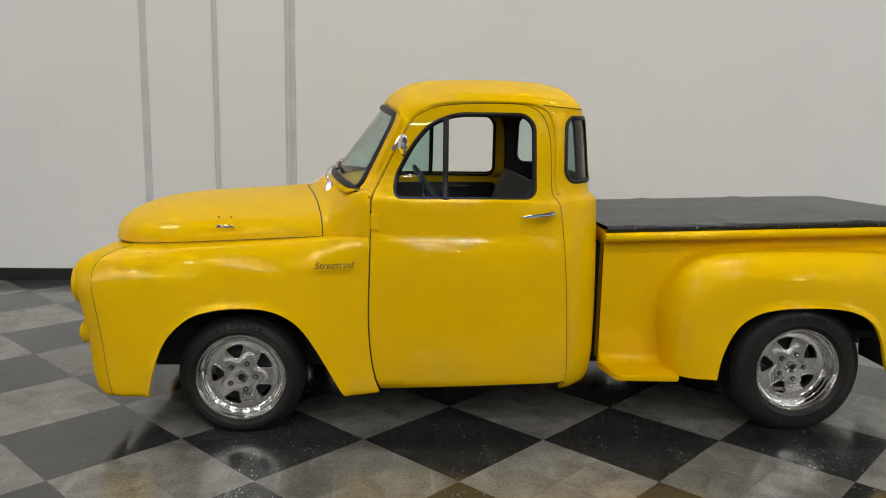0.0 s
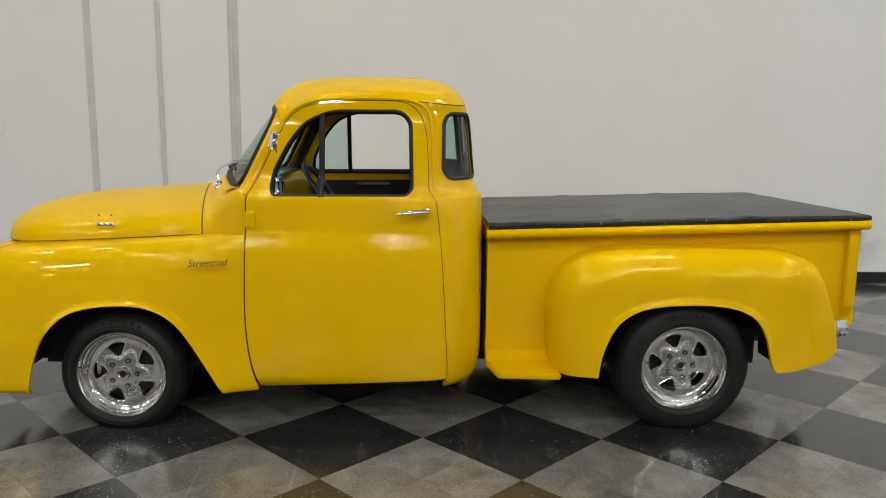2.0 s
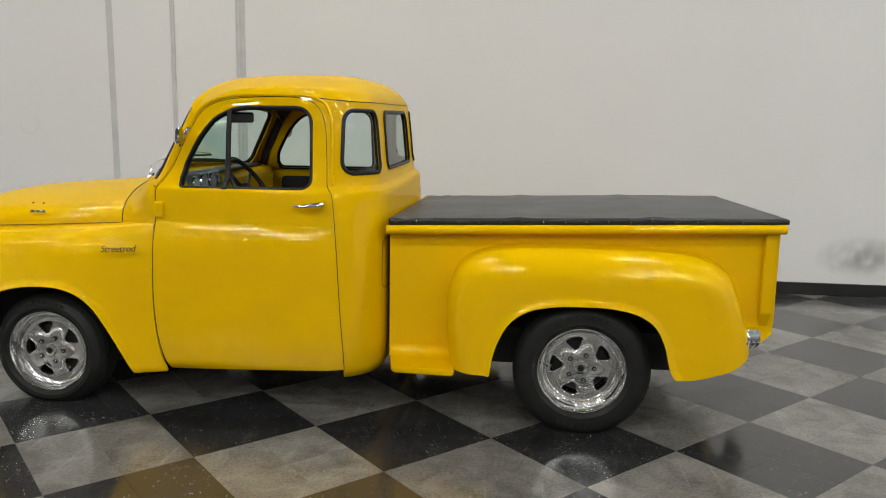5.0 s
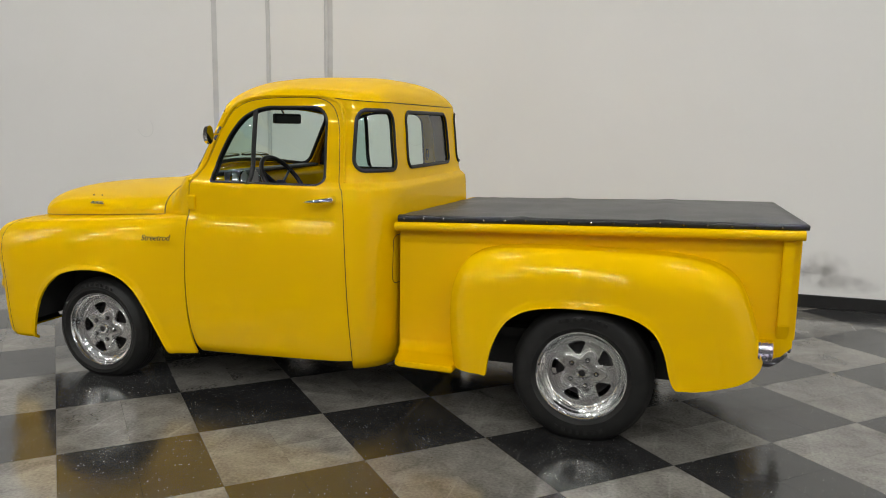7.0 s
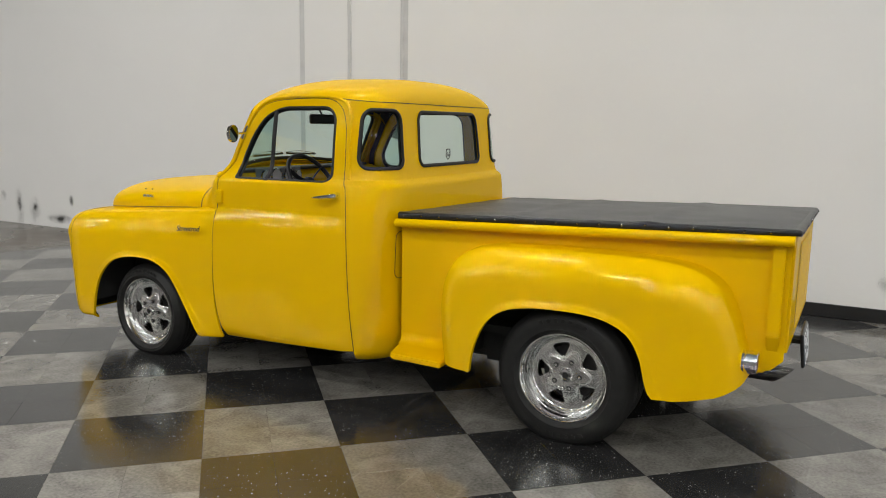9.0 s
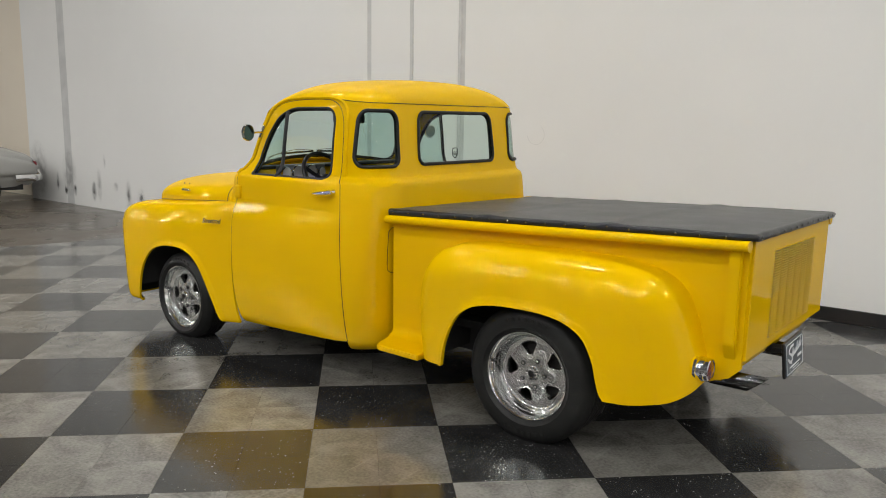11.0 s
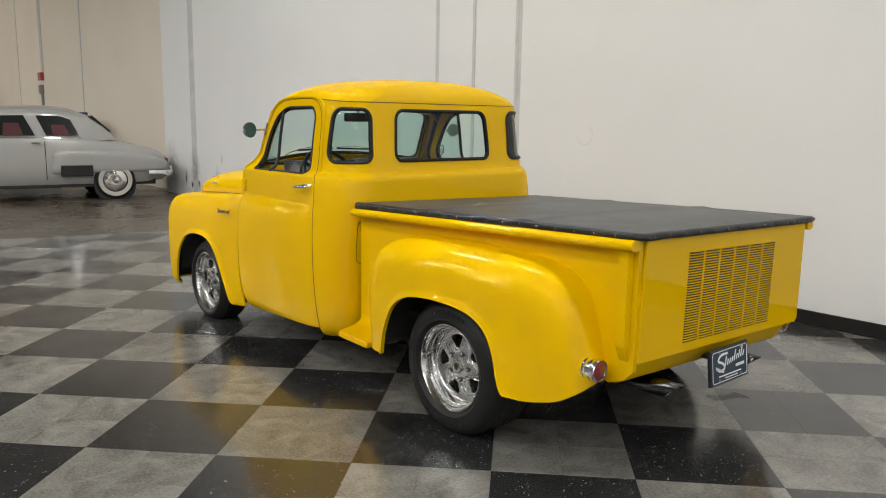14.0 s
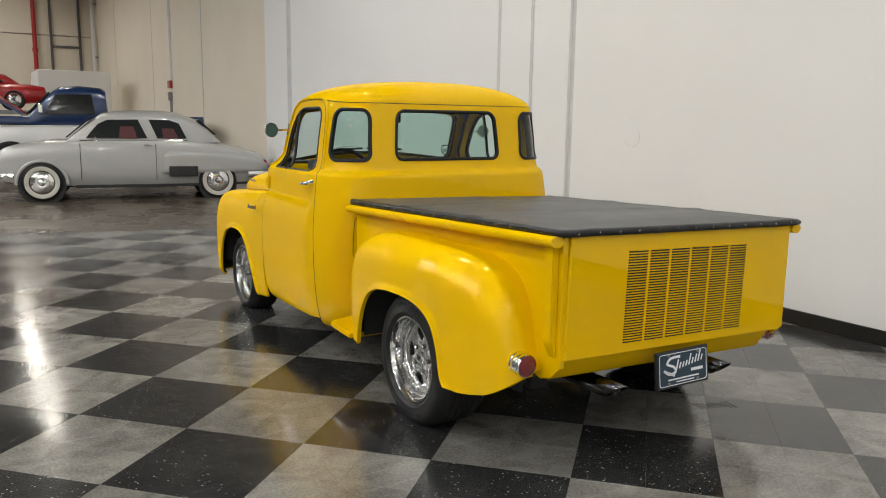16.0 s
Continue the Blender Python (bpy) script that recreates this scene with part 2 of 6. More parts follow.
GROUT = material("tile_bed", (0.03, 0.028, 0.026), 0.8)
GREY_PAINT = material("pale_grey_car_paint", (0.39, 0.385, 0.365), 0.3, coat=0.8)
BLUE_PAINT = material("dark_blue_car_paint", (0.012, 0.035, 0.11), 0.3, coat=0.8)
WHITE_PAINT = material("white_car_paint", (0.68, 0.68, 0.66), 0.3, coat=0.7)
RED_PAINT = material("red_car_paint", (0.36, 0.010, 0.012), 0.3, coat=0.8)
DARK_GLASS = material("dark_car_glass", (0.02, 0.022, 0.022), 0.05, spec=0.6)
RED_CLOTH = material("red_upholstery", (0.070, 0.008, 0.010), 0.6)
WHITEWALL = material("whitewall_rubber", (0.50, 0.47, 0.41), 0.6)
RED_PIPE = material("red_pipe_paint", (0.42, 0.02, 0.015), 0.4)
PAPER_WHITE = material("white_board", (0.72, 0.71, 0.68), 0.6)


# ---- mesh helpers ----
def obj(name, V, F, mat, parent=None, label="", normals=None, smooth=True):
    me = bpy.data.meshes.new(name)
    me.from_pydata([tuple(map(float, v)) for v in V], [], [tuple(int(i) for i in f) for f in F])
    me.materials.append(mat)
    if smooth:
        me.shade_smooth()
    me.update()
    if normals is not None:
        me.normals_split_custom_set_from_vertices([tuple(map(float, n)) for n in normals])
    ob = new(name, me)
    if parent is not None:
        ob.parent = parent
    if label:
        ob["label"] = label
    return ob


def part(name, bm, mat, parent=None, label="", smooth=False):
    bmesh.ops.recalc_face_normals(bm, faces=bm.faces)
    me = bpy.data.meshes.new(name)
    bm.to_mesh(me)
    bm.free()
    me.materials.append(mat)
    if smooth:
        me.shade_smooth()
    ob = new(name, me)
    if parent is not None:
        ob.parent = parent
    if label:
        ob["label"] = label
    return ob


def empty(name, label, category, m=None, group="", kind=""):
    ob = new(name)
    ob.empty_display_size = 0.1
    if m is not None:
        ob.matrix_basis = m
    return tagged(ob, label, category, group, kind)


def box_bm(c, s, bevel=0.0, seg=2, bm=None, m=None):
    bm2 = bmesh.new()
    bmesh.ops.create_cube(bm2, size=1.0)
    bmesh.ops.scale(bm2, vec=s, verts=bm2.verts)
    if bevel:
        bmesh.ops.bevel(bm2, geom=bm2.edges[:], offset=bevel, segments=seg, affect="EDGES", profile=0.5)
    if m is not None:
        bmesh.ops.transform(bm2, matrix=m, verts=bm2.verts)
    bmesh.ops.translate(bm2, vec=c, verts=bm2.verts)
    if bm is None:
        return bm2
    tmp = bpy.data.meshes.new("tmp")
    bm2.to_mesh(tmp)
    bm2.free()
    bm.from_mesh(tmp)
    bpy.data.meshes.remove(tmp)
    return bm


def box(name, c, s, mat, parent=None, label="", bevel=0.0, seg=2, m=None):
    return part(name, box_bm(c, s, bevel, seg, None, m), mat, parent, label, smooth=False)


def pchip(xs, ys):
    xs, ys = np.array(xs, float), np.array(ys, float)
    h = np.diff(xs)
    d = np.diff(ys) / h
    m = np.zeros(len(xs))
    for i in range(1, len(xs) - 1):
        if d[i - 1] * d[i] > 0:
            w1, w2 = 2 * h[i] + h[i - 1], h[i] + 2 * h[i - 1]
            m[i] = (w1 + w2) / (w1 / d[i - 1] + w2 / d[i])
    m[0], m[-1] = d[0], d[-1]

    def f(q):
        q = np.clip(np.asarray(q, float), xs[0], xs[-1])
        i = np.clip(np.searchsorted(xs, q) - 1, 0, len(h) - 1)
        t = (q - xs[i]) / h[i]
        return ((2 * t**3 - 3 * t**2 + 1) * ys[i] + (t**3 - 2 * t**2 + t) * h[i] * m[i]
                + (-2 * t**3 + 3 * t**2) * ys[i + 1] + (t**3 - t**2) * h[i] * m[i + 1])
    return f


def catmull(P, n=8, closed=False):
    P = np.array(P, float)
    k = len(P)
    out = []
    for i in range(k if closed else k - 1):
        if closed:
            a, b, c, d = P[i - 1], P[i], P[(i + 1) % k], P[(i + 2) % k]
        else:
            b, c = P[i], P[i + 1]
            a = P[i - 1] if i else 2 * b - c
            d = P[i + 2] if i + 2 < k else 2 * c - b
        for t in np.arange(n) / n:
            out.append(0.5 * (2 * b + (c - a) * t + (2 * a - 5 * b + 4 * c - d) * t**2 + (3 * b - 3 * c + d - a) * t**3))
    if not closed:
        out.append(P[-1])
    return np.array(out)


def rpoly(corners, n=8):
    """A closed polygon with rounded corners: (x, y, radius)."""
    P = [np.array(c[:2], float) for c in corners]
    out = []
    for i, c in enumerate(corners):
        a, b, d = P[i - 1], P[i], P[(i + 1) % len(P)]
        u, v = (a - b) / np.linalg.norm(a - b), (d - b) / np.linalg.norm(d - b)
        r = c[2]
        if r <= 0:
            out.append(b)
            continue
        ang = math.acos(max(-1, min(1, float(u @ v))))
        dist = r / math.tan(ang / 2)
        p0, p1 = b + u * dist, b + v * dist
        cen = b + (u + v) / np.linalg.norm(u + v) * (r / math.sin(ang / 2))
        a0 = math.atan2(*(p0 - cen)[::-1])
        a1 = math.atan2(*(p1 - cen)[::-1])
        da = (a1 - a0 + math.pi) % (2 * math.pi) - math.pi
        for t in np.linspace(0, 1, n):
            out.append(cen + r * np.array([math.cos(a0 + da * t), math.sin(a0 + da * t)]))
    return np.array(out)


def densify(P, step, closed=True):
    out = []
    k = len(P)
    for i in range(k if closed else k - 1):
        a, b = P[i], P[(i + 1) % k]
        n = max(1, int(math.ceil(np.linalg.norm(b - a) / step)))
        for j in range(n):
            out.append(a + (b - a) * j / n)
    if not closed:
        out.append(P[-1])
    return np.array(out)


def inside(P, Q):
    """Which of the points Q lie in the polygon P."""
    x, y = Q[:, 0], Q[:, 1]
    res = np.zeros(len(Q), bool)
    k = len(P)
    for i in range(k):
        x0, y0 = P[i]
        x1, y1 = P[(i + 1) % k]
        if y0 == y1:
            continue
        hit = ((y0 > y) != (y1 > y)) & (x < (x1 - x0) * (y - y0) / (y1 - y0) + x0)
        res ^= hit
    return res


def seg_dist(P, Q, closed=False):
    """Distance of the points Q from the polyline P."""
    best = np.full(len(Q), 1e9)
    k = len(P)
    for i in range(k if closed else k - 1):
        a, b = P[i], P[(i + 1) % k]
        ab = b - a
        l2 = float(ab @ ab)
        if l2 < 1e-14:
            continue
        t = np.clip(((Q - a) @ ab) / l2, 0, 1)
        best = np.minimum(best, np.linalg.norm(Q - a - t[:, None] * ab, axis=1))
    return best


def offset(P, d):
    """The closed polygon P moved inwards by d."""
    P = np.array(P, float)
    area = 0.5 * np.sum(P[:, 0] * np.roll(P[:, 1], -1) - np.roll(P[:, 0], -1) * P[:, 1])
    t = np.roll(P, -1, 0) - np.roll(P, 1, 0)
    t /= np.maximum(np.linalg.norm(t, axis=1), 1e-9)[:, None]
    n = np.stack([-t[:, 1], t[:, 0]], 1) * (1 if area > 0 else -1)
    return P + n * d


def grads(S, u, v, e=0.0015):
    n = np.cross(S(u + e, v) - S(u - e, v), S(u, v + e) - S(u, v - e))
    return n / np.maximum(np.linalg.norm(n, axis=1), 1e-12)[:, None]


def panel_mesh(S, outer, holes=(), us=None, vs=None, step=0.016, flange=0.015, lift=0.0, flip=False, extra=None):
    """A sheet on the surface S(u, v), bounded by outer, open at holes, its edges turned in by flange."""
    loops = [densify(np.array(c, float), step) for c in (outer, *holes)]
    G = np.array([(a, b) for a in us for b in vs])
    if extra is not None:
        G = np.vstack([G, extra])
    keep = inside(loops[0], G)
    for h in loops[1:]:
        keep &= ~inside(h, G)
    G = G[keep]
    for c in loops:
        G = G[seg_dist(c, G, True) > step * 0.45]
    pts = list(np.vstack(loops + [G])) if len(G) else list(np.vstack(loops))
    edges, k = [], 0
    for c in loops:
        edges += [(k + i, k + (i + 1) % len(c)) for i in range(len(c))]
        k += len(c)
    vv, _, ff, *_ = delaunay_2d_cdt([Vector(p) for p in pts], edges, [], 0, 1e-6)
    P = np.array([tuple(p) for p in vv])
    F = np.array([f for f in ff if len(f) == 3])
    cen = P[F].mean(1)
    ok = inside(loops[0], cen)
    for h in loops[1:]:
        ok &= ~inside(h, cen)
    F = F[ok]
    X = S(P[:, 0], P[:, 1])
    Nn = grads(S, P[:, 0], P[:, 1])
    if flip:
        Nn = -Nn
    X = X + Nn * lift
    a, b, c = X[F[:, 0]], X[F[:, 1]], X[F[:, 2]]
    bad = np.einsum("ij,ij->i", np.cross(b - a, c - a), Nn[F[:, 0]]) < 0
    F[bad] = F[bad][:, ::-1]
    V, NN, FF = [X], [Nn], [F]
    k = len(X)
    if flange:
        for c in loops:
            X0 = S(c[:, 0], c[:, 1])
            n0 = grads(S, c[:, 0], c[:, 1]) * (-1 if flip else 1)
            X0 = X0 + n0 * lift
            X1 = X0 - n0 * flange
            m = len(c)
            tang = np.roll(X0, -1, 0) - np.roll(X0, 1, 0)
            side = np.cross(tang, n0)
            side /= np.maximum(np.linalg.norm(side, axis=1), 1e-12)[:, None]
            # the turned edge looks away from the sheet
            area = 0.5 * np.sum(c[:, 0] * np.roll(c[:, 1], -1) - np.roll(c[:, 0], -1) * c[:, 1])
            V += [X0, X1]
            i = np.arange(m)
            j = (i + 1) % m
            Q = np.stack([k + i, k + j, k + m + j, k + m + i], 1)
            mid = np.cross(X0[j] - X0[i], X1[i] - X0[i])
            sgn = np.sign(np.sum(mid * side))
            NN += [side * (sgn if sgn else 1)] * 2
            FF.append(Q)
            k += 2 * m
    return np.vstack(V), [tuple(f) for q in FF for f in q], np.vstack(NN)


def mirror(V, F, N=None):
    V2 = V * np.array([1, -1, 1])
    F2 = [tuple(reversed(f)) for f in F]
    return (V2, F2, None if N is None else N * np.array([1, -1, 1]))


def both(name, V, F, N, mat, parent, label=""):
    a = obj(name, V, F, mat, parent, label, N)
    b = obj(name, *mirror(V, F)[:2], mat, parent, label, mirror(V, F, N)[2] if N is not None else None)
    return a, b


def grid_faces(r, c, closed_c=False, closed_r=False):
    F = []
    for i in range(r if closed_r else r - 1):
        for j in range(c if closed_c else c - 1):
            i2, j2 = (i + 1) % r, (j + 1) % c
            F.append((i * c + j, i * c + j2, i2 * c + j2, i2 * c + j))
    return F


def loft(name, sections, mat, parent=None, label="", closed=False, caps=False, smooth=True):
    S = np.array(sections, float)
    r, c, _ = S.shape
    F = grid_faces(r, c, closed)
    if caps:
        F += [tuple(range(c))[::-1], tuple((r - 1) * c + i for i in range(c))]
    ob = obj(name, S.reshape(-1, 3), F, mat, parent, label, smooth=smooth)
    bm = bmesh.new()
    bm.from_mesh(ob.data)
    bmesh.ops.remove_doubles(bm, verts=bm.verts, dist=1e-5)
    bmesh.ops.recalc_face_normals(bm, faces=bm.faces)
    bm.to_mesh(ob.data)
    bm.free()
    if caps and smooth:
        ob.data.set_sharp_from_angle(angle=radians(40))
    return ob


def sweep(name, path, prof, mat, parent=None, label="", closed=False, up=None, smooth=True):
    """prof: a closed outline (a, b) carried along path; a runs sideways, b along up."""
    P = np.array(path, float)
    k = len(P)
    T = np.roll(P, -1, 0) - np.roll(P, 1, 0)
    if not closed:
        T[0], T[-1] = P[1] - P[0], P[-1] - P[-2]
    T /= np.maximum(np.linalg.norm(T, axis=1), 1e-9)[:, None]
    if up is None:
        ref = np.array([0, 0, 1.0]) if abs(T[0][2]) < 0.9 else np.array([1.0, 0, 0])
        U = []
        u = ref - T[0] * (ref @ T[0])
        for t in T:
            u = u - t * (u @ t)
            u /= np.linalg.norm(u)
            U.append(u.copy())
        U = np.array(U)
    else:
        U = np.broadcast_to(np.array(up, float), P.shape).copy()
        U -= T * np.sum(U * T, 1)[:, None]
        U /= np.linalg.norm(U, axis=1)[:, None]
    A = np.cross(T, U)
    pr = np.array(prof, float)
    V = P[:, None] + A[:, None] * pr[None, :, :1] + U[:, None] * pr[None, :, 1:2]
    F = grid_faces(k, len(pr), True, closed)
    if not closed:
        F += [tuple(range(len(pr)))[::-1], tuple((k - 1) * len(pr) + i for i in range(len(pr)))]
    ob = obj(name, V.reshape(-1, 3), F, mat, parent, label, smooth=smooth)
    bm = bmesh.new()
    bm.from_mesh(ob.data)
    bmesh.ops.recalc_face_normals(bm, faces=bm.faces)
    bm.to_mesh(ob.data)
    bm.free()
    if smooth:
        ob.data.set_sharp_from_angle(angle=radians(50))
    return ob


def ring(r, n=8, sx=1.0, sy=1.0):
    return [(r * sx * math.cos(2 * math.pi * i / n), r * sy * math.sin(2 * math.pi * i / n)) for i in range(n)]


def lathe(name, prof, mat, parent=None, label="", n=48, m=None, smooth=True, sharp=35):
    """prof: (radius, y) turned round the y axis."""
    pr = np.array(prof, float)
    a = np.linspace(0, 2 * math.pi, n, endpoint=False)
    V = np.stack([pr[:, 0][:, None] * np.cos(a), np.broadcast_to(pr[:, 1][:, None], (len(pr), n)), pr[:, 0][:, None] * np.sin(a)], 2)
    ob = obj(name, V.reshape(-1, 3), grid_faces(len(pr), n, True), mat, parent, label, smooth=smooth)
    bm = bmesh.new()
    bm.from_mesh(ob.data)
    bmesh.ops.remove_doubles(bm, verts=bm.verts, dist=1e-6)
    bmesh.ops.recalc_face_normals(bm, faces=bm.faces)
    if m is not None:
        bmesh.ops.transform(bm, matrix=m, verts=bm.verts)
    bm.to_mesh(ob.data)
    bm.free()
    if smooth:
        ob.data.set_sharp_from_angle(angle=radians(sharp))
    return ob


def words(name, text, size, m, mat, parent, label="", depth=0.002, shear=0.0):
    cu = bpy.data.curves.new(name, "FONT")
    cu.body, cu.size, cu.extrude, cu.shear = text, size, depth, shear
    cu.align_x, cu.align_y = "CENTER", "CENTER"
    tmp = bpy.data.objects.new("tmp", cu)
    scene.collection.objects.link(tmp)
    me = bpy.data.meshes.new_from_object(tmp.evaluated_get(bpy.context.evaluated_depsgraph_get()))
    bpy.data.objects.remove(tmp)
    me.name = name
    me.materials.clear()
    me.materials.append(mat)
    ob = new(name, me)
    ob.parent = parent
    ob.matrix_basis = m
    if label:
        ob["label"] = label
    return ob


# ---- the hall ----
WY = 2.58
wall_north = empty("wall_north", "white painted concrete wall with caulked vertical joints", "wall", kind="structure")
for x0, x1 in ((-12.25, -11.02), (-10.80, -4.22), (-4.16, -2.975), (-2.89, 26.0)):
    box("concrete_panel", ((x0 + x1) / 2, WY + 0.1, 3.8), (x1 - x0, 0.2, 7.62), WALL, wall_north, bevel=0.006)
for x0, x1, mt in ((-11.02, -10.80, JOINT), (-4.22, -4.16, JOINT), (-2.975, -2.89, JOINT)):
    box("joint_filler", ((x0 + x1) / 2, WY + 0.098, 3.8), (x1 - x0 - 0.001, 0.19, 7.6), mt, wall_north)
rnd = random.Random(3)
bead = [(-3.58 + rnd.uniform(-0.003, 0.003), WY - 0.002, z) for z in np.arange(0.1, 7.5, 0.12)]
sweep("caulk_bead", bead, [(-0.022, 0.0), (-0.017, 0.011), (-0.004, 0.014), (0.006, 0.011), (0.017, 0.013), (0.023, 0.0)], JOINT, wall_north, up=(0, -1, 0))
bead2 = [(-2.955, WY - 0.001, z) for z in np.arange(0.1, 7.5, 0.3)]
sweep("caulk_bead", bead2, [(-0.02, 0.0), (-0.014, 0.006), (0.014, 0.006), (0.02, 0.0)], JOINT, wall_north, up=(0, -1, 0))
for cx, cz in ((-5.05, 1.37), (-2.04, 1.355)):
    arc = [(cx + 0.092 * math.cos(a), WY - 0.001, cz + 0.092 * math.sin(a)) for a in np.linspace(-3.0, 0.9, 30)]
    sweep("patch_edge", arc, ring(0.0014, 6), JOINT, wall_north)
V = np.array([(0.0, 0.0, 0.0)] + [(0.5 * math.cos(a), 0.0, 0.5 * math.sin(a)) for a in np.linspace(0, 2 * math.pi, 24, endpoint=False)])
F = [(0, 1 + (i + 1) % 24, 1 + i) for i in range(24)]
for x, z, w, h, mt in ((-11.04, 0.22, 0.12, 0.26, SCUFF), (-10.74, 0.24, 0.12, 0.32, SCUFF), (-10.15, 0.26, 0.16, 0.50, SCUFF), (-9.98, 0.36, 0.16, 0.7, SMEAR), (-11.95, 0.5, 0.7, 1.3, SMEAR),
                       (-9.15, 0.26, 0.11, 0.30, SCUFF), (-8.81, 0.25, 0.12, 0.22, SCUFF), (-8.81, 0.20, 0.28, 0.5, SMEAR), (-8.05, 0.38, 0.11, 0.22, SCUFF), (-9.15, 0.2, 0.2, 0.8, SMEAR),
                       (-9.5, 0.37, 0.16, 0.2, SMEAR), (-10.9, 0.5, 0.5, 1.0, SMEAR), (-9.8, 0.75, 0.08, 0.30, SMEAR), (-11.3, 0.35, 0.1, 0.5, SCUFF), (-8.3, 0.12, 0.6, 0.2, SCUFF),
                       (1.56, 0.31, 0.46, 0.44, SMEAR), (1.55, 0.27, 0.15, 0.28, SMEAR), (1.40, 0.31, 0.16, 0.14, SMEAR), (1.78, 0.22, 0.5, 0.2, SMEAR), (2.7, 0.34, 0.9, 0.5, SMEAR)):
    ob = obj("scuff", V, F, mt, wall_north, "black tyre rubber scuff" if mt is SCUFF else "faint grey smear on the wall", smooth=False)
    ob.matrix_basis = Matrix.Translation((x, WY - 0.003, z)) @ Matrix.Diagonal((w, 1.0, h * (0.72 if mt is SCUFF else 0.85), 1.0))

baseboard = box("baseboard", (9.6, WY - 0.006, 0.055), (32.8, 0.012, 0.11), BASE, bevel=0.004)
tagged(baseboard, "black rubber cove base along the white wall", "baseboard", kind="structure")

# the hall beyond, lit warmer
wall_beyond = empty("wall_beyond", "cream painted wall with vertical seams, far end of hall", "wall", kind="structure")
EDGES = (-12.25, -17.8, -24.0, -31.0, -37.6)
for x1, x0 in zip(EDGES, EDGES[1:]):
    box("concrete_panel", ((x0 + x1) / 2, WY + 0.28, 3.8), (x1 - x0 - 0.10, 0.2, 7.62), WALL_WARM, wall_beyond, bevel=0.01)
for x in EDGES[1:-1]:
    box("joint_filler", (x, WY + 0.29, 3.8), (0.13, 0.2, 7.6), JOINT_DARK, wall_beyond)
wall_west = empty("wall_west", "cream block wall at the far end of the hall", "wall", kind="structure")
for i in range(6):
    for k in range(3):
        box("wall_panel", (-37.7, 0.6 - 4.4 * i, 1.27 + 2.56 * k), (0.2, 4.36, 2.52), WALL_WARM, wall_west, bevel=0.012)
box("backing", (-37.82, -9.5, 3.8), (0.1, 24.8, 7.6), JOINT_DARK, wall_west)
# unseen walls: white east one bounces light onto the tailgate, dark south one cuts fill
for nm, c, s in (("wall_east", (26.1, -9.6, 3.8), (0.2, 24.6, 7.62)), ("wall_south", (-6, -22.0, 3.8), (64.4, 0.2, 7.62))):
    tagged(box(nm, c, s, WALL if nm == "wall_east" else HALL_GREY), "unseen plain painted wall closing the hall", "wall", kind="structure")
tagged(box("ceiling", (-6, -9.7, 7.7), (64.4, 25.2, 0.2), CEILING), "dark high ceiling deck of the hall", "ceiling", kind="structure")

portal = empty("steel_frame", "dull grey steel door frame on the far wall", "frame")
for y in (1.05, 2.25):
    box("post", (-37.53, y, 3.6), (0.12, 0.10, 7.2), HALL_GREY, portal, bevel=0.01)
box("cross_beam", (-37.53, 1.65, 4.62), (0.10, 1.12, 0.10), HALL_GREY, portal, bevel=0.01)
drain = empty("drain_pipe", "white painted drain pipe in the far corner", "pipe")
sweep("riser", [(-35.7, WY + 0.02, z) for z in np.linspace(0.0, 7.5, 8)], ring(0.10, 12), PAPER_WHITE, drain)
for z in (1.6, 4.1, 6.4):
    box("bracket", (-35.7, WY + 0.10, z), (0.30, 0.14, 0.06), STEEL, drain, bevel=0.01)
pipe = empty("standpipe", "red sprinkler standpipe against the far wall", "pipe")
sweep("riser", [(-37.3, 0.35, z) for z in np.linspace(0.0, 7.55, 12)], ring(0.09, 12), RED_PIPE, pipe)
for z in (2.2, 4.4):
    lathe("coupling", [(0.0, -0.08), (0.12, -0.08), (0.12, 0.08), (0.0, 0.08)], RED_PIPE, pipe, n=16, m=pose(-37.3, 0.35, z, 90))
call = empty("alarm_box", "red pull station with grey conduit on wall", "alarm box")
box("housing", (-21.4, WY + 0.14, 2.45), (0.3, 0.10, 0.22), RED_PAINT, call, bevel=0.01)
box("hose_valve", (-21.4, WY + 0.13, 2.1), (0.16, 0.12, 0.25), STEEL, call, bevel=0.03)
sweep("conduit", [(-21.4, WY + 0.16, z) for z in np.linspace(2.56, 7.5, 6)], ring(0.022, 8), PAPER_WHITE, call)
sweep("conduit", [(-21.25, WY + 0.16, z) for z in np.linspace(2.56, 7.5, 6)], ring(0.022, 8), PAPER_WHITE, call)
sweep("lower_pipe", [(-21.4, WY + 0.16, z) for z in np.linspace(0.0, 2.0, 4)], ring(0.045, 8), STEEL, call)

# ---- ceiling lights: rows of fluorescent troffers ----
light0 = empty("ceiling_light", "white fluorescent ceiling fixture, lit", "light", group="hall lights")
box("housing", (0, 0, 0.06), (1.66, 0.26, 0.08), FIXTURE, light0, bevel=0.01)
obj("diffuser", [(-0.8, -0.07, -0.012), (0.8, -0.07, -0.012), (0.8, 0.07, -0.012), (-0.8, 0.07, -0.012)], [(3, 2, 1, 0)], LAMP, light0, "glowing white diffuser", smooth=False)
for dy in (-0.125, 0.125):
    box("reflector_edge", (0, dy, 0.0), (1.66, 0.012, 0.06), FIXTURE, light0)
COLS = (-34, -28, -22, -17.4, -13.4, -9.4, -5.4, -1.5, 2.2, 6.0, 10.0, 14.0, 18.5, 23.5)
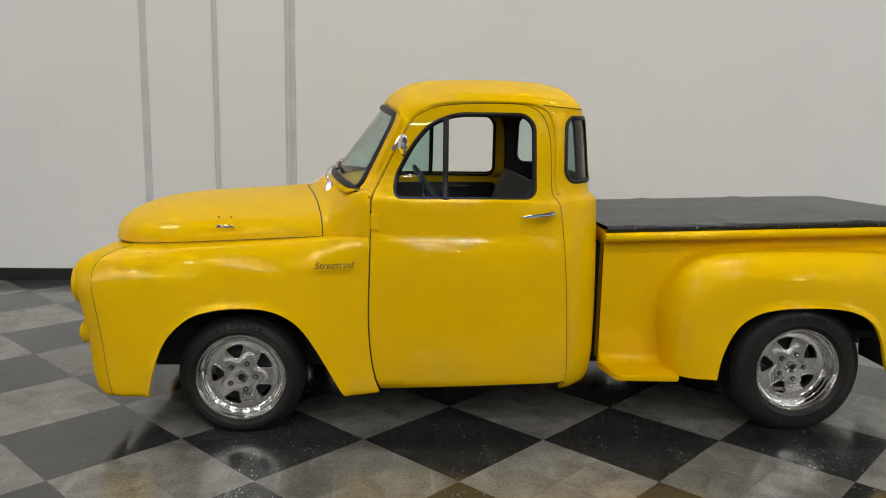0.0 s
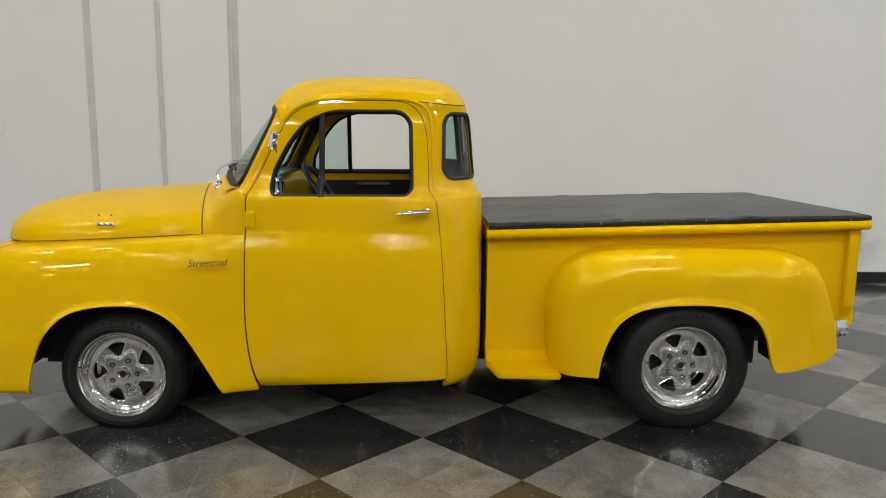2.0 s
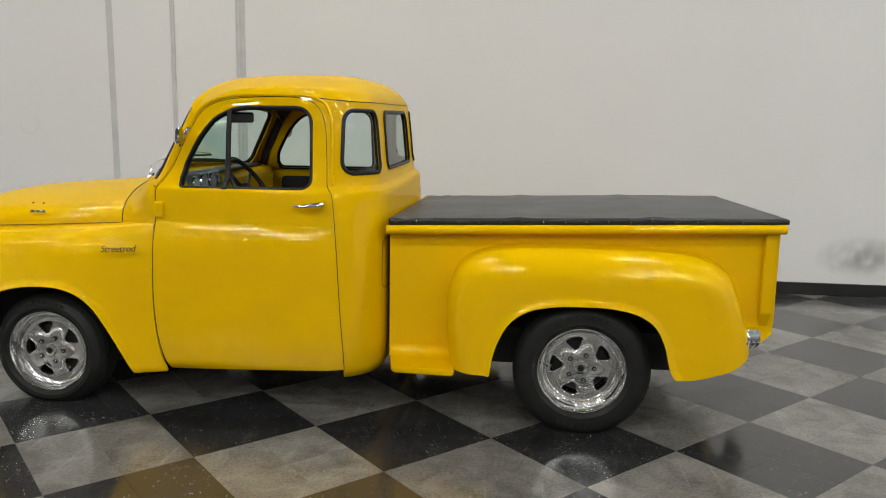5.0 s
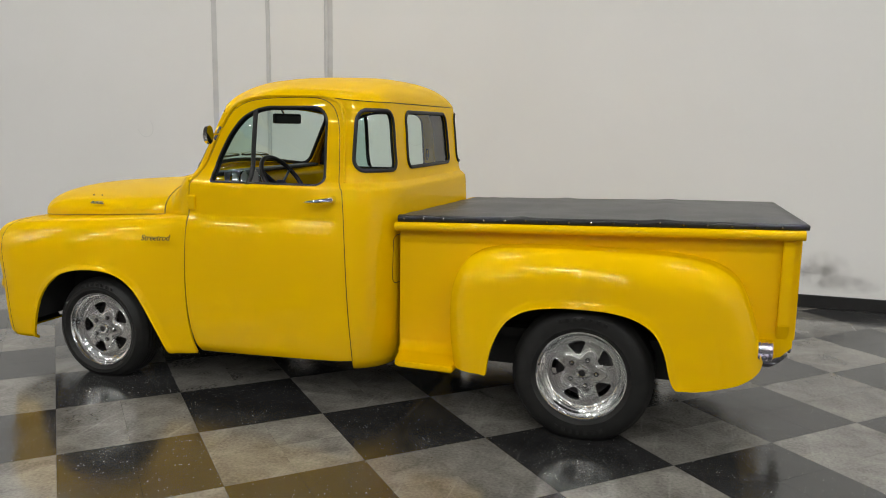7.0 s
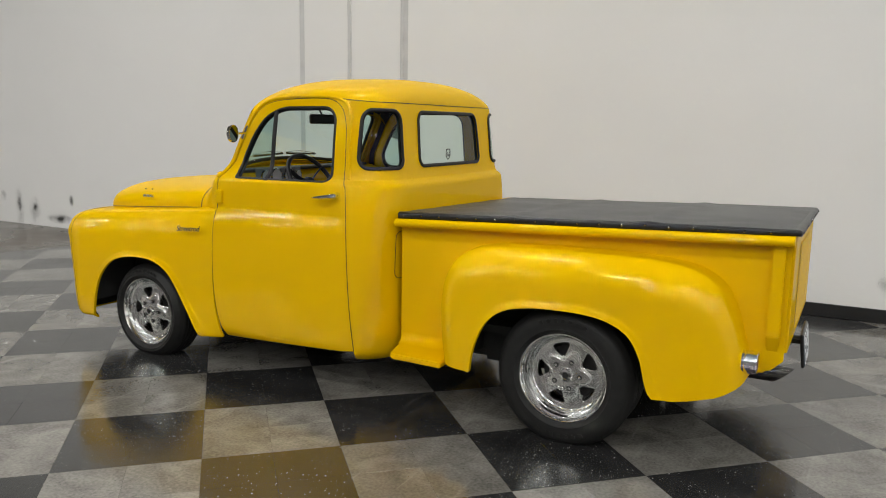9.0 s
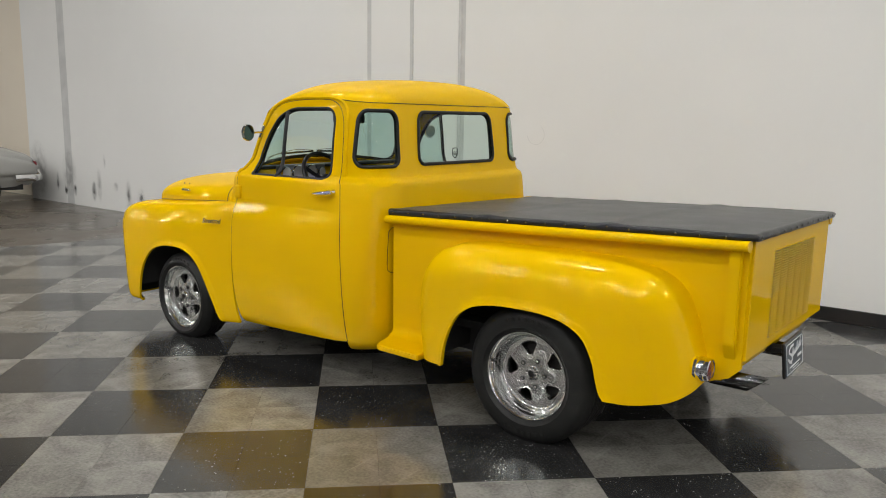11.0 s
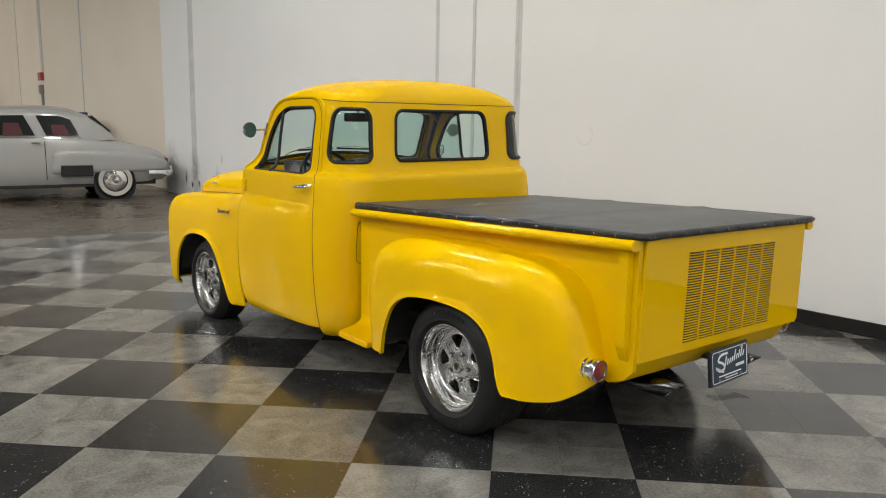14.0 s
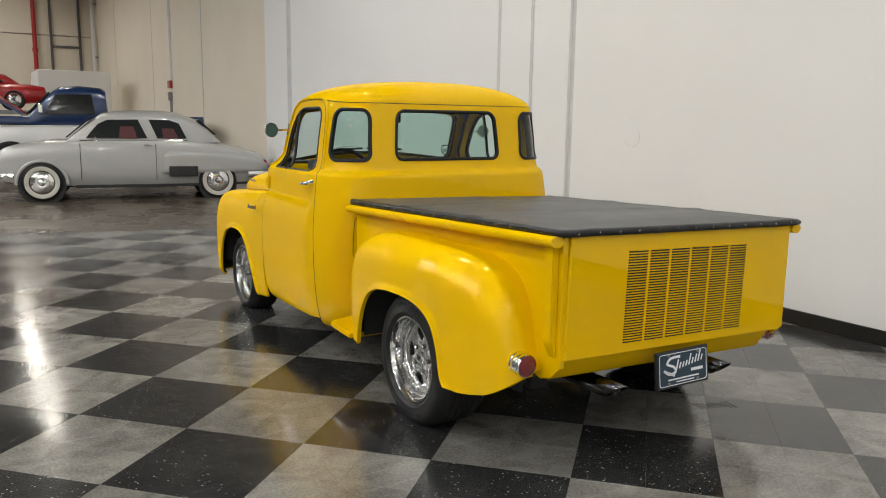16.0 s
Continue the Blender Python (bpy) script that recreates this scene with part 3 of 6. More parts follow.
# the y = 0.5 fixture at x = 14.4 is unseen, added to brighten the tailgate
SPOTS = [(x, y) for y in (-17.4, -13.7, -10.0, -6.3) for x in COLS] + [(x, 0.5) for x in (-6.8, -2.8, 1.5, 5.8, 10.1, 14.4)]
light0.matrix_basis = pose(SPOTS[0][0], SPOTS[0][1], 7.49)
for x, y in SPOTS[1:]:
    copy_thing(light0, pose(x, y, 7.49))

# a row of older, weaker fixtures over the far end
old = copy_thing(light0, pose(-34.5, -1.0, 7.49))
tagged(old, "aged dim fluorescent ceiling fixture, lit", "light", group="far hall lights")
for ch in old.children:
    if ch.name.startswith("diffuser"):
        ch.data = ch.data.copy()
        ch.data.materials.clear()
        ch.data.materials.append(OLD_LAMP)
for x in (-30.5, -26.5, -22.5):
    copy_thing(old, pose(x, -1.0, 7.49))
# ---- the pickup; x runs to its tail, the rear axle stands at x = 0, y = 0 is its middle ----
truck = empty("pickup_truck", "glossy bright yellow vintage stepside pickup, lowered, on checkered floor", "truck")

# cab: plan outlines stacked over z; u runs back along the left side, round the corner and over the back
XF, XC, UA, UB = -2.30, -1.28, 0.40, 0.58
U1 = XC - XF
U2 = U1 + UA
UC = U2 + UB
CAB_W = pchip((0.19, 0.21, 0.235, 0.28, 0.37, 0.58, 0.73, 0.81, 0.862, 0.904, 0.940, 0.962, 0.976, 0.988, 1.02, 1.08, 1.122, 1.142, 1.154, 1.166, 1.21, 1.36, 1.5, 1.61),
              (0.80, 0.845, 0.872, 0.892, 0.906, 0.913, 0.913, 0.909, 0.9030, 0.8940, 0.8810, 0.8690, 0.8630, 0.8620, 0.861, 0.859, 0.855, 0.848, 0.834, 0.817, 0.803, 0.783, 0.760, 0.738))
CAB_R = pchip((0.19, 0.24, 0.40, 1.12, 1.142, 1.155, 1.168, 1.25, 1.5, 1.61), (-1.05, -1.005, -0.987, -0.991, -0.997, -1.011, -1.027, -1.040, -1.065, -1.085))


def smooth_profile(f, top, sigma):
    """The outline f evened out below the height top."""
    z = np.linspace(0.19, 1.61, 285)
    w = f(z)
    K = np.exp(-0.5 * ((z[:, None] - z[None]) / sigma) ** 2)
    sm = (K @ w) / K.sum(1)
    k = np.clip((top - z) / 0.08, 0, 1) * np.clip((z - 0.24) / 0.12, 0, 1)
    return pchip(z, w * (1 - k) + sm * k)


# behind the doors the shoulder fades into a plain upright corner
CORNER_W = pchip((0.19, 0.21, 0.235, 0.28, 0.37, 0.58, 0.73, 0.862, 0.94, 1.02, 1.08, 1.122, 1.142, 1.154, 1.166, 1.21, 1.36, 1.5, 1.61),
                 (0.80, 0.845, 0.872, 0.892, 0.906, 0.912, 0.909, 0.898, 0.889, 0.877, 0.866, 0.856, 0.848, 0.834, 0.817, 0.803, 0.783, 0.760, 0.738))

CAB_W, CORNER_W = smooth_profile(CAB_W, 0.84, 0.05), smooth_profile(CORNER_W, 1.08, 0.05)


def cab(u, z):
    u, z = np.asarray(u, float), np.asarray(z, float)
    right = u > UC
    u = np.where(right, 2 * UC - u, u)
    x = XF + u
    fade = np.clip((x + 1.35) / 0.17, 0, 1)
    fade = fade * fade * (3 - 2 * fade)
    w, xr = CAB_W(z) * (1 - fade) + CORNER_W(z) * fade, CAB_R(z)
    rc = xr - XC
    blend = np.clip((z - 1.13) / 0.12, 0, 1)
    taper = (0.014 + 0.052 * blend * blend * (3 - 2 * blend)) * np.clip((XC - x) / 0.85, 0, 2) ** 2
    ang = np.clip((u - U1) / UA, 0, 1) * math.pi / 2
    t = np.clip((u - U2) / UB, 0, 1)
    X = np.where(u < U1, x, np.where(u < U2, XC + rc * np.sin(ang), xr + 0.010 * t * (2 - t)))
    Y = np.where(u < U1, -(w - taper), np.where(u < U2, -(w - rc + rc * np.cos(ang)), -(w - rc) * (1 - t)))
    Y = np.where(right, -Y, Y)
    return np.stack([X, Y, z], -1)


ROOF_LINE = pchip((0.335, 0.362, 0.420, 0.50, 0.62, 0.83, 0.94, U1 + 0.05, U1 + 0.25, UC), (1.474, 1.511, 1.560, 1.588, 1.600, 1.601, 1.594, 1.583, 1.575, 1.574))


def roof_z(u):
    return ROOF_LINE(np.minimum(u, 2 * UC - u))


def ux(x):
    return x - XF


def flip_u(P):
    return np.stack([2 * UC - P[:, 0], P[:, 1]], 1)[::-1]


# door outline: (u, z)
door_low = catmull([(ux(-2.119), 1.13), (ux(-2.121), 0.90), (ux(-2.126), 0.60), (ux(-2.116), 0.42), (ux(-2.094), 0.29), (ux(-2.070), 0.222)], 8)
door_bottom = np.array([(ux(-2.068), 0.216), (ux(-1.172), 0.258)])
door_rear = catmull([(ux(-1.172), 0.262), (ux(-1.186), 0.5), (ux(-1.205), 0.85), (ux(-1.228), 1.10), (ux(-1.242), 1.145), (ux(-1.258), 1.18), (ux(-1.262), 1.30), (ux(-1.272), 1.44),
                     (ux(-1.305), 1.535), (ux(-1.37), 1.582), (ux(-1.47), 1.594), (ux(-1.66), 1.590), (ux(-1.79), 1.577), (ux(-1.868), 1.551), (ux(-1.925), 1.508), (ux(-1.979), 1.424), (ux(-2.052), 1.277), (ux(-2.110), 1.16)], 6)
DOOR = np.vstack([door_low, door_bottom, door_rear])
win_front = catmull([(ux(-1.72), 1.541), (ux(-1.765), 1.529), (ux(-1.832), 1.498), (ux(-1.878), 1.458), (ux(-1.930), 1.391), (ux(-1.978), 1.304), (ux(-2.003), 1.25), (ux(-2.014), 1.19)], 5)
wb = rpoly([(ux(-1.68), 1.546, 0.0), (ux(-2.014), 1.20, 0.0), (ux(-2.008), 1.143, 0.03), (ux(-1.335), 1.148, 0.05), (ux(-1.343), 1.549, 0.085)], 9)
DOOR_WIN = np.vstack([wb[2:], wb[:1], win_front])
QUARTER = rpoly([(1.108, 1.222, 0.065), (1.408, 1.224, 0.055), (1.398, 1.538, 0.07), (1.123, 1.540, 0.07)], 9)
QUARTER_R = flip_u(rpoly([(1.108, 1.222, 0.065), (1.440, 1.224, 0.055), (1.430, 1.538, 0.07), (1.123, 1.540, 0.07)], 9))
REAR_WIN = rpoly([(1.572, 1.228, 0.05), (2 * UC - 1.622, 1.228, 0.05), (2 * UC - 1.640, 1.536, 0.065), (1.578, 1.536, 0.065)], 9)
zrows = np.concatenate([np.arange(0.20, 0.9, 0.028), np.arange(0.9, 1.0, 0.0075), np.arange(1.0, 1.1, 0.02), np.arange(1.1, 1.22, 0.009), np.arange(1.22, 1.62, 0.02)])
ucols = np.arange(0.0, 2 * UC, 0.024)

# shell: left pillar, over the left door, back, right side
door_up = door_rear[1:][::-1]
shell_left = np.vstack([[(ux(-2.142), 1.172)], [(ux(-2.118), 1.150)], door_up, [(ux(-1.172), 0.20)]])
top = np.array([(ux(-1.980), 1.514), (ux(-1.966), 1.508), (ux(-1.953), 1.492)])
over = np.arange(ux(-1.948), 2 * UC - ux(-1.948), 0.02)[::-1]
over = np.stack([over, roof_z(over)], 1)
SHELL = np.vstack([shell_left, flip_u(shell_left)[:], np.stack([2 * UC - top[:, 0], top[:, 1]], 1), over, top[::-1]])
V, F, N = panel_mesh(cab, SHELL, [QUARTER, QUARTER_R, REAR_WIN], ucols, zrows, flange=0.02)
cab_shell = obj("cab", V, F, YELLOW, truck, "yellow rounded cab with five windows", N)
V, F, N = panel_mesh(cab, SHELL, [QUARTER, QUARTER_R, REAR_WIN], ucols[::2], zrows[::2], flange=0.0, lift=0.022, flip=True)
obj("cab_lining", V, F, HEADLINER, cab_shell, "dark inner lining", N)


def on_cab(P, lift=0.0):
    P = np.array(P, float)
    return cab(P[:, 0], P[:, 1]) + grads(cab, P[:, 0], P[:, 1]) * lift


def seal(name, P, parent, r=0.011, lift=0.004, closed=True):
    path = on_cab(densify(P, 0.02, closed), lift)
    nn = grads(cab, *densify(P, 0.02, closed).T)
    return sweep(name, path, ring(r, 10, 1.25, 0.8), GASKET, parent, "black rubber window seal", closed=closed, up=nn)


for nm, P in (("quarter_window", QUARTER), ("quarter_window", QUARTER_R), ("rear_window", REAR_WIN)):
    V, F, N = panel_mesh(cab, offset(P, 0.001), (), ucols[::2], zrows[::2], flange=0.0, lift=-0.006)
    g = obj(nm, V, F, GLASS, cab_shell, "green tinted curved glass", N)
    g.visible_shadow = False
    seal("window_seal", offset(P, 0.006), cab_shell, 0.0078)
    seal("window_channel", offset(P, 0.003), cab_shell, 0.009, -0.015)

# doors
for side in (-1, 1):
    def dside(P):
        return P if side < 0 else flip_u(P)
    dc = offset(DOOR, 0.0028)
    V, F, N = panel_mesh(cab, dside(dc), [dside(DOOR_WIN)], ucols, zrows, flange=0.03, lift=0.001)
    door = obj("door", V, F, YELLOW, truck, "yellow cab door with vent window", N)
    gap = densify(offset(DOOR, 0.0012), 0.02)
    if side > 0:
        gap = np.stack([2 * UC - gap[:, 0], gap[:, 1]], 1)
    sweep("door_gap", on_cab(gap, -0.0016), ring(0.0030, 6), GASKET, door, "dark gap round the door", closed=True)
    V, F, N = panel_mesh(cab, dside(offset(DOOR, 0.012)), [dside(offset(DOOR_WIN, -0.002))], ucols[::2], zrows[::2], flange=0.0, lift=0.034, flip=True)
    obj("inner_panel", V, F, YELLOW, door, "yellow painted inner door", N)
    trim = rpoly([(ux(-2.0), 0.72, 0.03), (ux(-1.33), 0.72, 0.03), (ux(-1.33), 1.095, 0.03), (ux(-2.0), 1.085, 0.03)], 6)
    V, F, N = panel_mesh(cab, dside(trim), (), ucols[::2], zrows[::2], flange=0.006, lift=0.052, flip=True)
    obj("door_trim", V, F, TRIM_BLACK, door, "black padded inner door trim", N)
    pull = [cab(ux(x), 1.06) * 1.0 + np.array([0, 0.075 if side < 0 else 0, 0]) for x in np.linspace(-1.72, -1.5, 8)]
    pull = np.array(pull)
    pull[:, 1] = -pull[:, 1] if side > 0 else pull[:, 1]
    if side > 0:
        pull[:, 1] -= 0.075
    sweep("pull_handle", pull, ring(0.008, 8), CHROME, door, "chrome pull handle")
    # sliding glass is wound down on the near door's rear part; the vent glass stays
    split = ux(-1.768)
    vent = np.array([p for p in DOOR_WIN if p[0] < split])
    vent = np.vstack([vent, [(split, 1.530), (split, 1.142)]])
    order = np.argsort(np.arctan2(vent[:, 1] - vent[:, 1].mean(), vent[:, 0] - vent[:, 0].mean()))
    vent = vent[order]
    V, F, N = panel_mesh(cab, dside(offset(vent, 0.002)), (), ucols[::2], zrows[::2], flange=0.0, lift=-0.008)
    g = obj("vent_window", V, F, GLASS, door, "green tinted vent glass", N)
    g.visible_shadow = False
    seal("window_seal", dside(offset(DOOR_WIN, 0.004)), door, 0.0060, 0.001)
    seal("window_channel", dside(offset(DOOR_WIN, 0.004)), door, 0.010, -0.018)
    bar = np.array([(split, z) for z in np.linspace(1.142, 1.524, 10)])
    seal("division_bar", dside(bar) if side < 0 else np.stack([2 * UC - bar[:, 0], bar[:, 1]], 1), door, 0.011, 0.002, closed=False)
    # outside handle
    hx = np.linspace(0, 1, 12)
    rad = 0.5 * np.array([0.004, 0.011, 0.014, 0.016, 0.018, 0.02, 0.021, 0.022, 0.023, 0.026, 0.026, 0.012])
    secs = []
    for t, r in zip(hx, rad):
        x, z = -1.415 + 0.16 * t, 1.070 + 0.018 * t
        y = -float(CAB_W(z)) - 0.030 - 0.012 * math.sin(t * math.pi)
        secs.append([(x, side * -1 * (y + 1.25 * r * math.cos(a)) if side > 0 else y + 1.25 * r * math.cos(a), z + r * math.sin(a)) for a in np.linspace(0, 2 * math.pi, 10, endpoint=False)])
    loft("door_handle", secs, POLISHED, door, "chrome door handle", closed=True, caps=True)
    y = -float(CAB_W(1.085))
    lathe("handle_base", [(0.0, -0.036), (0.013, -0.034), (0.015, -0.01), (0.019, 0.0), (0.019, 0.006)], CHROME, door, n=20, m=pose(-1.268, y if side < 0 else -y, 1.087, 0, 0, 0 if side < 0 else 180))
    hy = -float(CAB_W(1.04)) + 0.008
    box("hinge", (-2.098, -side * hy if side > 0 else hy, 1.035), (0.046, 0.03, 0.078), YELLOW, door, bevel=0.008)
    # round mirror on the pillar
    my = side * 0.872
    head = lathe("mirror_head", [(0.043, -0.0125), (0.048, -0.0135), (0.051, -0.008), (0.048, 0.004), (0.035, 0.014), (0.0, 0.020)], CHROME, door, "round chrome mirror", n=32, m=pose(-1.976, my, 1.395, 0, 0, 102 if side < 0 else -102) @ pose(0, 0, 0, 0, 0, 180 if side > 0 else 0))
    lathe("mirror_glass", [(0.0, -0.0135), (0.044, -0.0135), (0.0455, -0.010)], MIRROR_GLASS, door, "round mirror glass", n=32, m=pose(-1.976, my, 1.395, 0, 0, 102 if side < 0 else -102) @ pose(0, 0, 0, 0, 0, 180 if side > 0 else 0))
    sweep("mirror_arm", catmull([(-1.980, my * 0.985, 1.395), (-1.988, side * 0.82, 1.395), (-1.998, side * 0.735, 1.398)], 5), ring(0.007, 8), CHROME, door, "chrome mirror arm")
    box("mirror_bracket", (-2.000, side * 0.735, 1.400), (0.020, 0.022, 0.085), CHROME, door, bevel=0.006, m=Matrix.Rotation(radians(30), 4, "Y"))

# drip rail over the door, and the roof seam
gut = [(ux(-2.128), 1.145), (ux(-2.066), 1.27), (ux(-1.993), 1.42), (ux(-1.938), 1.511), (ux(-1.880), 1.560), (ux(-1.80), 1.588), (ux(-1.68), 1.601), (ux(-1.47), 1.602), (ux(-1.36), 1.596), (ux(-1.285), 1.565), (ux(-1.248), 1.50), (ux(-1.238), 1.40), (ux(-1.236), 1.25), (ux(-1.228), 1.17)]
for side in (-1, 1):
    P = catmull(gut, 8)
    if side > 0:
        P = np.stack([2 * UC - P[:, 0], P[:, 1]], 1)
    sweep("drip_rail", on_cab(P, 0.001), [(-0.008, -0.004), (-0.007, 0.006), (0.0, 0.010), (0.007, 0.006), (0.008, -0.004)], YELLOW, cab_shell, up=grads(cab, P[:, 0], P[:, 1]))

# roof: a dome over a spine
def dome(B, S, p, n=14, lean=0.0):
    """Arcs from the outline B to the spine S; lean (degrees) tips their foot off the upright."""
    B, S = np.array(B), np.array(S)
    t0 = np.radians(np.broadcast_to(np.asarray(lean, float), (len(B),)))
    G = np.zeros((len(B), n, 3))
    for k, s in enumerate(np.linspace(0, 1, n)):
        th = t0 + (math.pi / 2 - t0) * s
        c, w = np.maximum(np.cos(th), 0) ** (2 / p), np.sin(th) ** (2 / p)
        c0, w0 = np.cos(t0) ** (2 / p), np.sin(t0) ** (2 / p)
        h, v = (c0 - c) / c0, (w - w0) / (1 - w0)
        G[:, k, :2] = B[:, :2] + (S[:, :2] - B[:, :2]) * h[:, None]
        G[:, k, 2] = B[:, 2] + (S[:, 2] - B[:, 2]) * v
    return G


ub = np.concatenate([np.linspace(ux(-1.962), 2 * UC - ux(-1.962), 150)])
ring_b = cab(ub, roof_z(ub) + 0.002)
front = catmull([ring_b[-1], (-1.978, 0.700, 1.518), (-1.998, 0.645, 1.556), (-2.034, 0.5, 1.578), (-2.060, 0.25, 1.592), (-2.070, 0.0, 1.597), (-2.060, -0.25, 1.592), (-2.034, -0.5, 1.578), (-1.998, -0.645, 1.556), (-1.978, -0.700, 1.518), ring_b[0]], 8)[1:-1]
RB = np.vstack([ring_b, front])
spz = pchip((-1.85, -1.72, -1.55, -1.38, -1.28), (1.712, 1.724, 1.729, 1.726, 1.718))
sx = -1.56 + (RB[:, 0] + 1.56) * 0.46
RS = np.stack([sx, np.zeros(len(RB)), spz(sx)], 1)
fr_ = np.clip((-1.86 - RB[:, 0]) / 0.14, 0, 1)
G = dome(RB, RS, 2.15, 20, 6 + 14 * fr_ * fr_ * (3 - 2 * fr_))
for _ in range(60):
    sm_ = 0.5 * G + 0.25 * (np.roll(G, 1, 0) + np.roll(G, -1, 0))
    wk = np.clip(np.arange(20) / 6, 0, 1)[None, :, None]
    G = G * (1 - wk) + sm_ * wk
r, c, _ = G.shape
Gf = grid_faces(r, c, False, True)
roof = obj("roof", G.reshape(-1, 3), Gf, YELLOW, truck, "smooth domed yellow roof")
bm = bmesh.new()
bm.from_mesh(roof.data)
bmesh.ops.remove_doubles(bm, verts=bm.verts, dist=1e-4)
bmesh.ops.recalc_face_normals(bm, faces=bm.faces)
bm.to_mesh(roof.data)
bm.free()
fl_ = np.vstack([ring_b[-4:], front, ring_b[:4]])
loft("roof_flange", [fl_, fl_ + np.array([0.003, 0, -0.022]), fl_ * np.array([1, 0.985, 1]) + np.array([0.010, 0, -0.050])], YELLOW, roof, "yellow roof edge over the windscreen")
liner = obj("headliner", (G.reshape(-1, 3) - np.array([0, 0, 0.02])) * np.array([1, 0.985, 1]), Gf, HEADLINER, roof, "dark headliner")
us_ = ub[(ub > ux(-1.36)) & (ub < 2 * UC - ux(-1.36))]
sweep("roof_seam", cab(us_, roof_z(us_) - 0.001) + grads(cab, us_, np.full(len(us_), 1.56)) * 0.001, ring(0.0015, 6), GASKET, roof, "dark seam line under the roof")


# windscreen
def screen(a, b):
    u, v = np.asarray(a, float) / 0.70, np.asarray(b, float) / 0.45
    x = (-2.372 + 0.178 * u**2) * (1 - v) + (-2.066 + 0.076 * u**2) * v
    y = u * (0.692 * (1 - v) + 0.640 * v)
    z = (1.190 - 0.058 * u**2) * (1 - v) + (1.592 - 0.042 * u**2) * v
    return np.stack([x, y, z], -1)


WS = rpoly([(-0.688, 0.03, 0.07), (0.688, 0.03, 0.07), (0.69, 0.425, 0.06), (-0.69, 0.425, 0.06)], 8)
us, vs = np.arange(-0.8, 0.81, 0.02), np.arange(-0.1, 0.6, 0.04)
V, F, N = panel_mesh(screen, np.array([(-0.66, -0.012), (0.66, -0.012), (0.70, 0.0), (0.716, 0.04), (0.722, 0.12), (0.722, 0.46), (-0.722, 0.46), (-0.722, 0.12), (-0.716, 0.04), (-0.70, 0.0)]), [WS], us, vs, flange=0.02, flip=True)
screen_frame = obj("windscreen_frame", V, F, YELLOW, truck, "yellow windscreen surround", N)
V, F, N = panel_mesh(screen, WS, (), us, vs, flange=0.0, flip=True, lift=-0.004)
g = obj("windscreen", V, F, GLASS, screen_frame, "green tinted one-piece windscreen", N)
g.visible_shadow = False
Pw = densify(WS, 0.02)
sweep("window_seal", screen(Pw[:, 0], Pw[:, 1]), ring(0.014, 10, 1.3, 0.9), GASKET, screen_frame, "black rubber window seal", closed=True, up=-grads(screen, Pw[:, 0], Pw[:, 1]))

# pillar skin between the windscreen and the drip rail
for side in (-1, 1):
    tt = np.linspace(0, 1.05, 24)
    A_ = cab(ux(-2.142) + 0.157 * tt, 1.172 + 0.328 * tt)
    B_ = screen(np.full(24, -0.718), 0.012 + 0.425 * tt) + np.array([0, 0, 0.0])
    mid_ = (A_ + B_) / 2 + np.array([-0.006, -0.005, 0.003])
    L_ = np.array([A_ * (1 - s) ** 2 + 2 * mid_ * s * (1 - s) + B_ * s * s for s in np.linspace(0, 1, 6)])
    if side > 0:
        L_ = L_ * np.array([1, -1, 1])
    loft("windscreen_pillar", L_, YELLOW, truck, "yellow windscreen pillar")

# hood
hb = catmull([(-2.355, -0.742, 0.948), (-2.6, -0.738, 0.934), (-2.85, -0.728, 0.919), (-3.08, -0.705, 0.905), (-3.25, -0.645, 0.893), (-3.37, -0.53, 0.884), (-3.45, -0.36, 0.878), (-3.49, -0.17, 0.875), (-3.50, 0.0, 0.874)], 8)
hb = np.vstack([hb, (hb[:-1] * np.array([1, -1, 1]))[::-1]])
hz = pchip((-3.15, -3.0, -2.8, -2.5, -2.3), (1.052, 1.072, 1.094, 1.122, 1.14))
hsx = -2.505 - 0.70 * (1 - np.exp((hb[:, 0] + 2.355) / 0.70))
HS = np.stack([hsx, np.zeros(len(hb)), hz(hsx)], 1)
G = dome(hb, HS, 2.45, 20)
HOOD_REAR = G[0]
hood = obj("hood", G.reshape(-1, 3), [f[::-1] for f in grid_faces(G.shape[0], G.shape[1])], YELLOW, truck, "rounded yellow bonnet")
bm = bmesh.new()
bm.from_mesh(hood.data)
bmesh.ops.remove_doubles(bm, verts=bm.verts, dist=1e-4)
bmesh.ops.recalc_face_normals(bm, faces=bm.faces)
bm.to_mesh(hood.data)
bm.free()
sweep("hood_seam", hb + np.array([0, 0, -0.001]), ring(0.0018, 6), GASKET, hood, "dark gap below the bonnet")
for side in (-1, 1):
    hs_ = np.array([p for p in hb if p[0] > -3.30 and p[1] * side > 0])
    loft("hood_ledge", [hs_ * np.array([1, 0.996, 1]) + np.array([0, 0, -0.003]), hs_ * np.array([1, 0.994, 1]) + np.array([0, 0, -0.07])], YELLOW, truck, "yellow ledge under the bonnet")
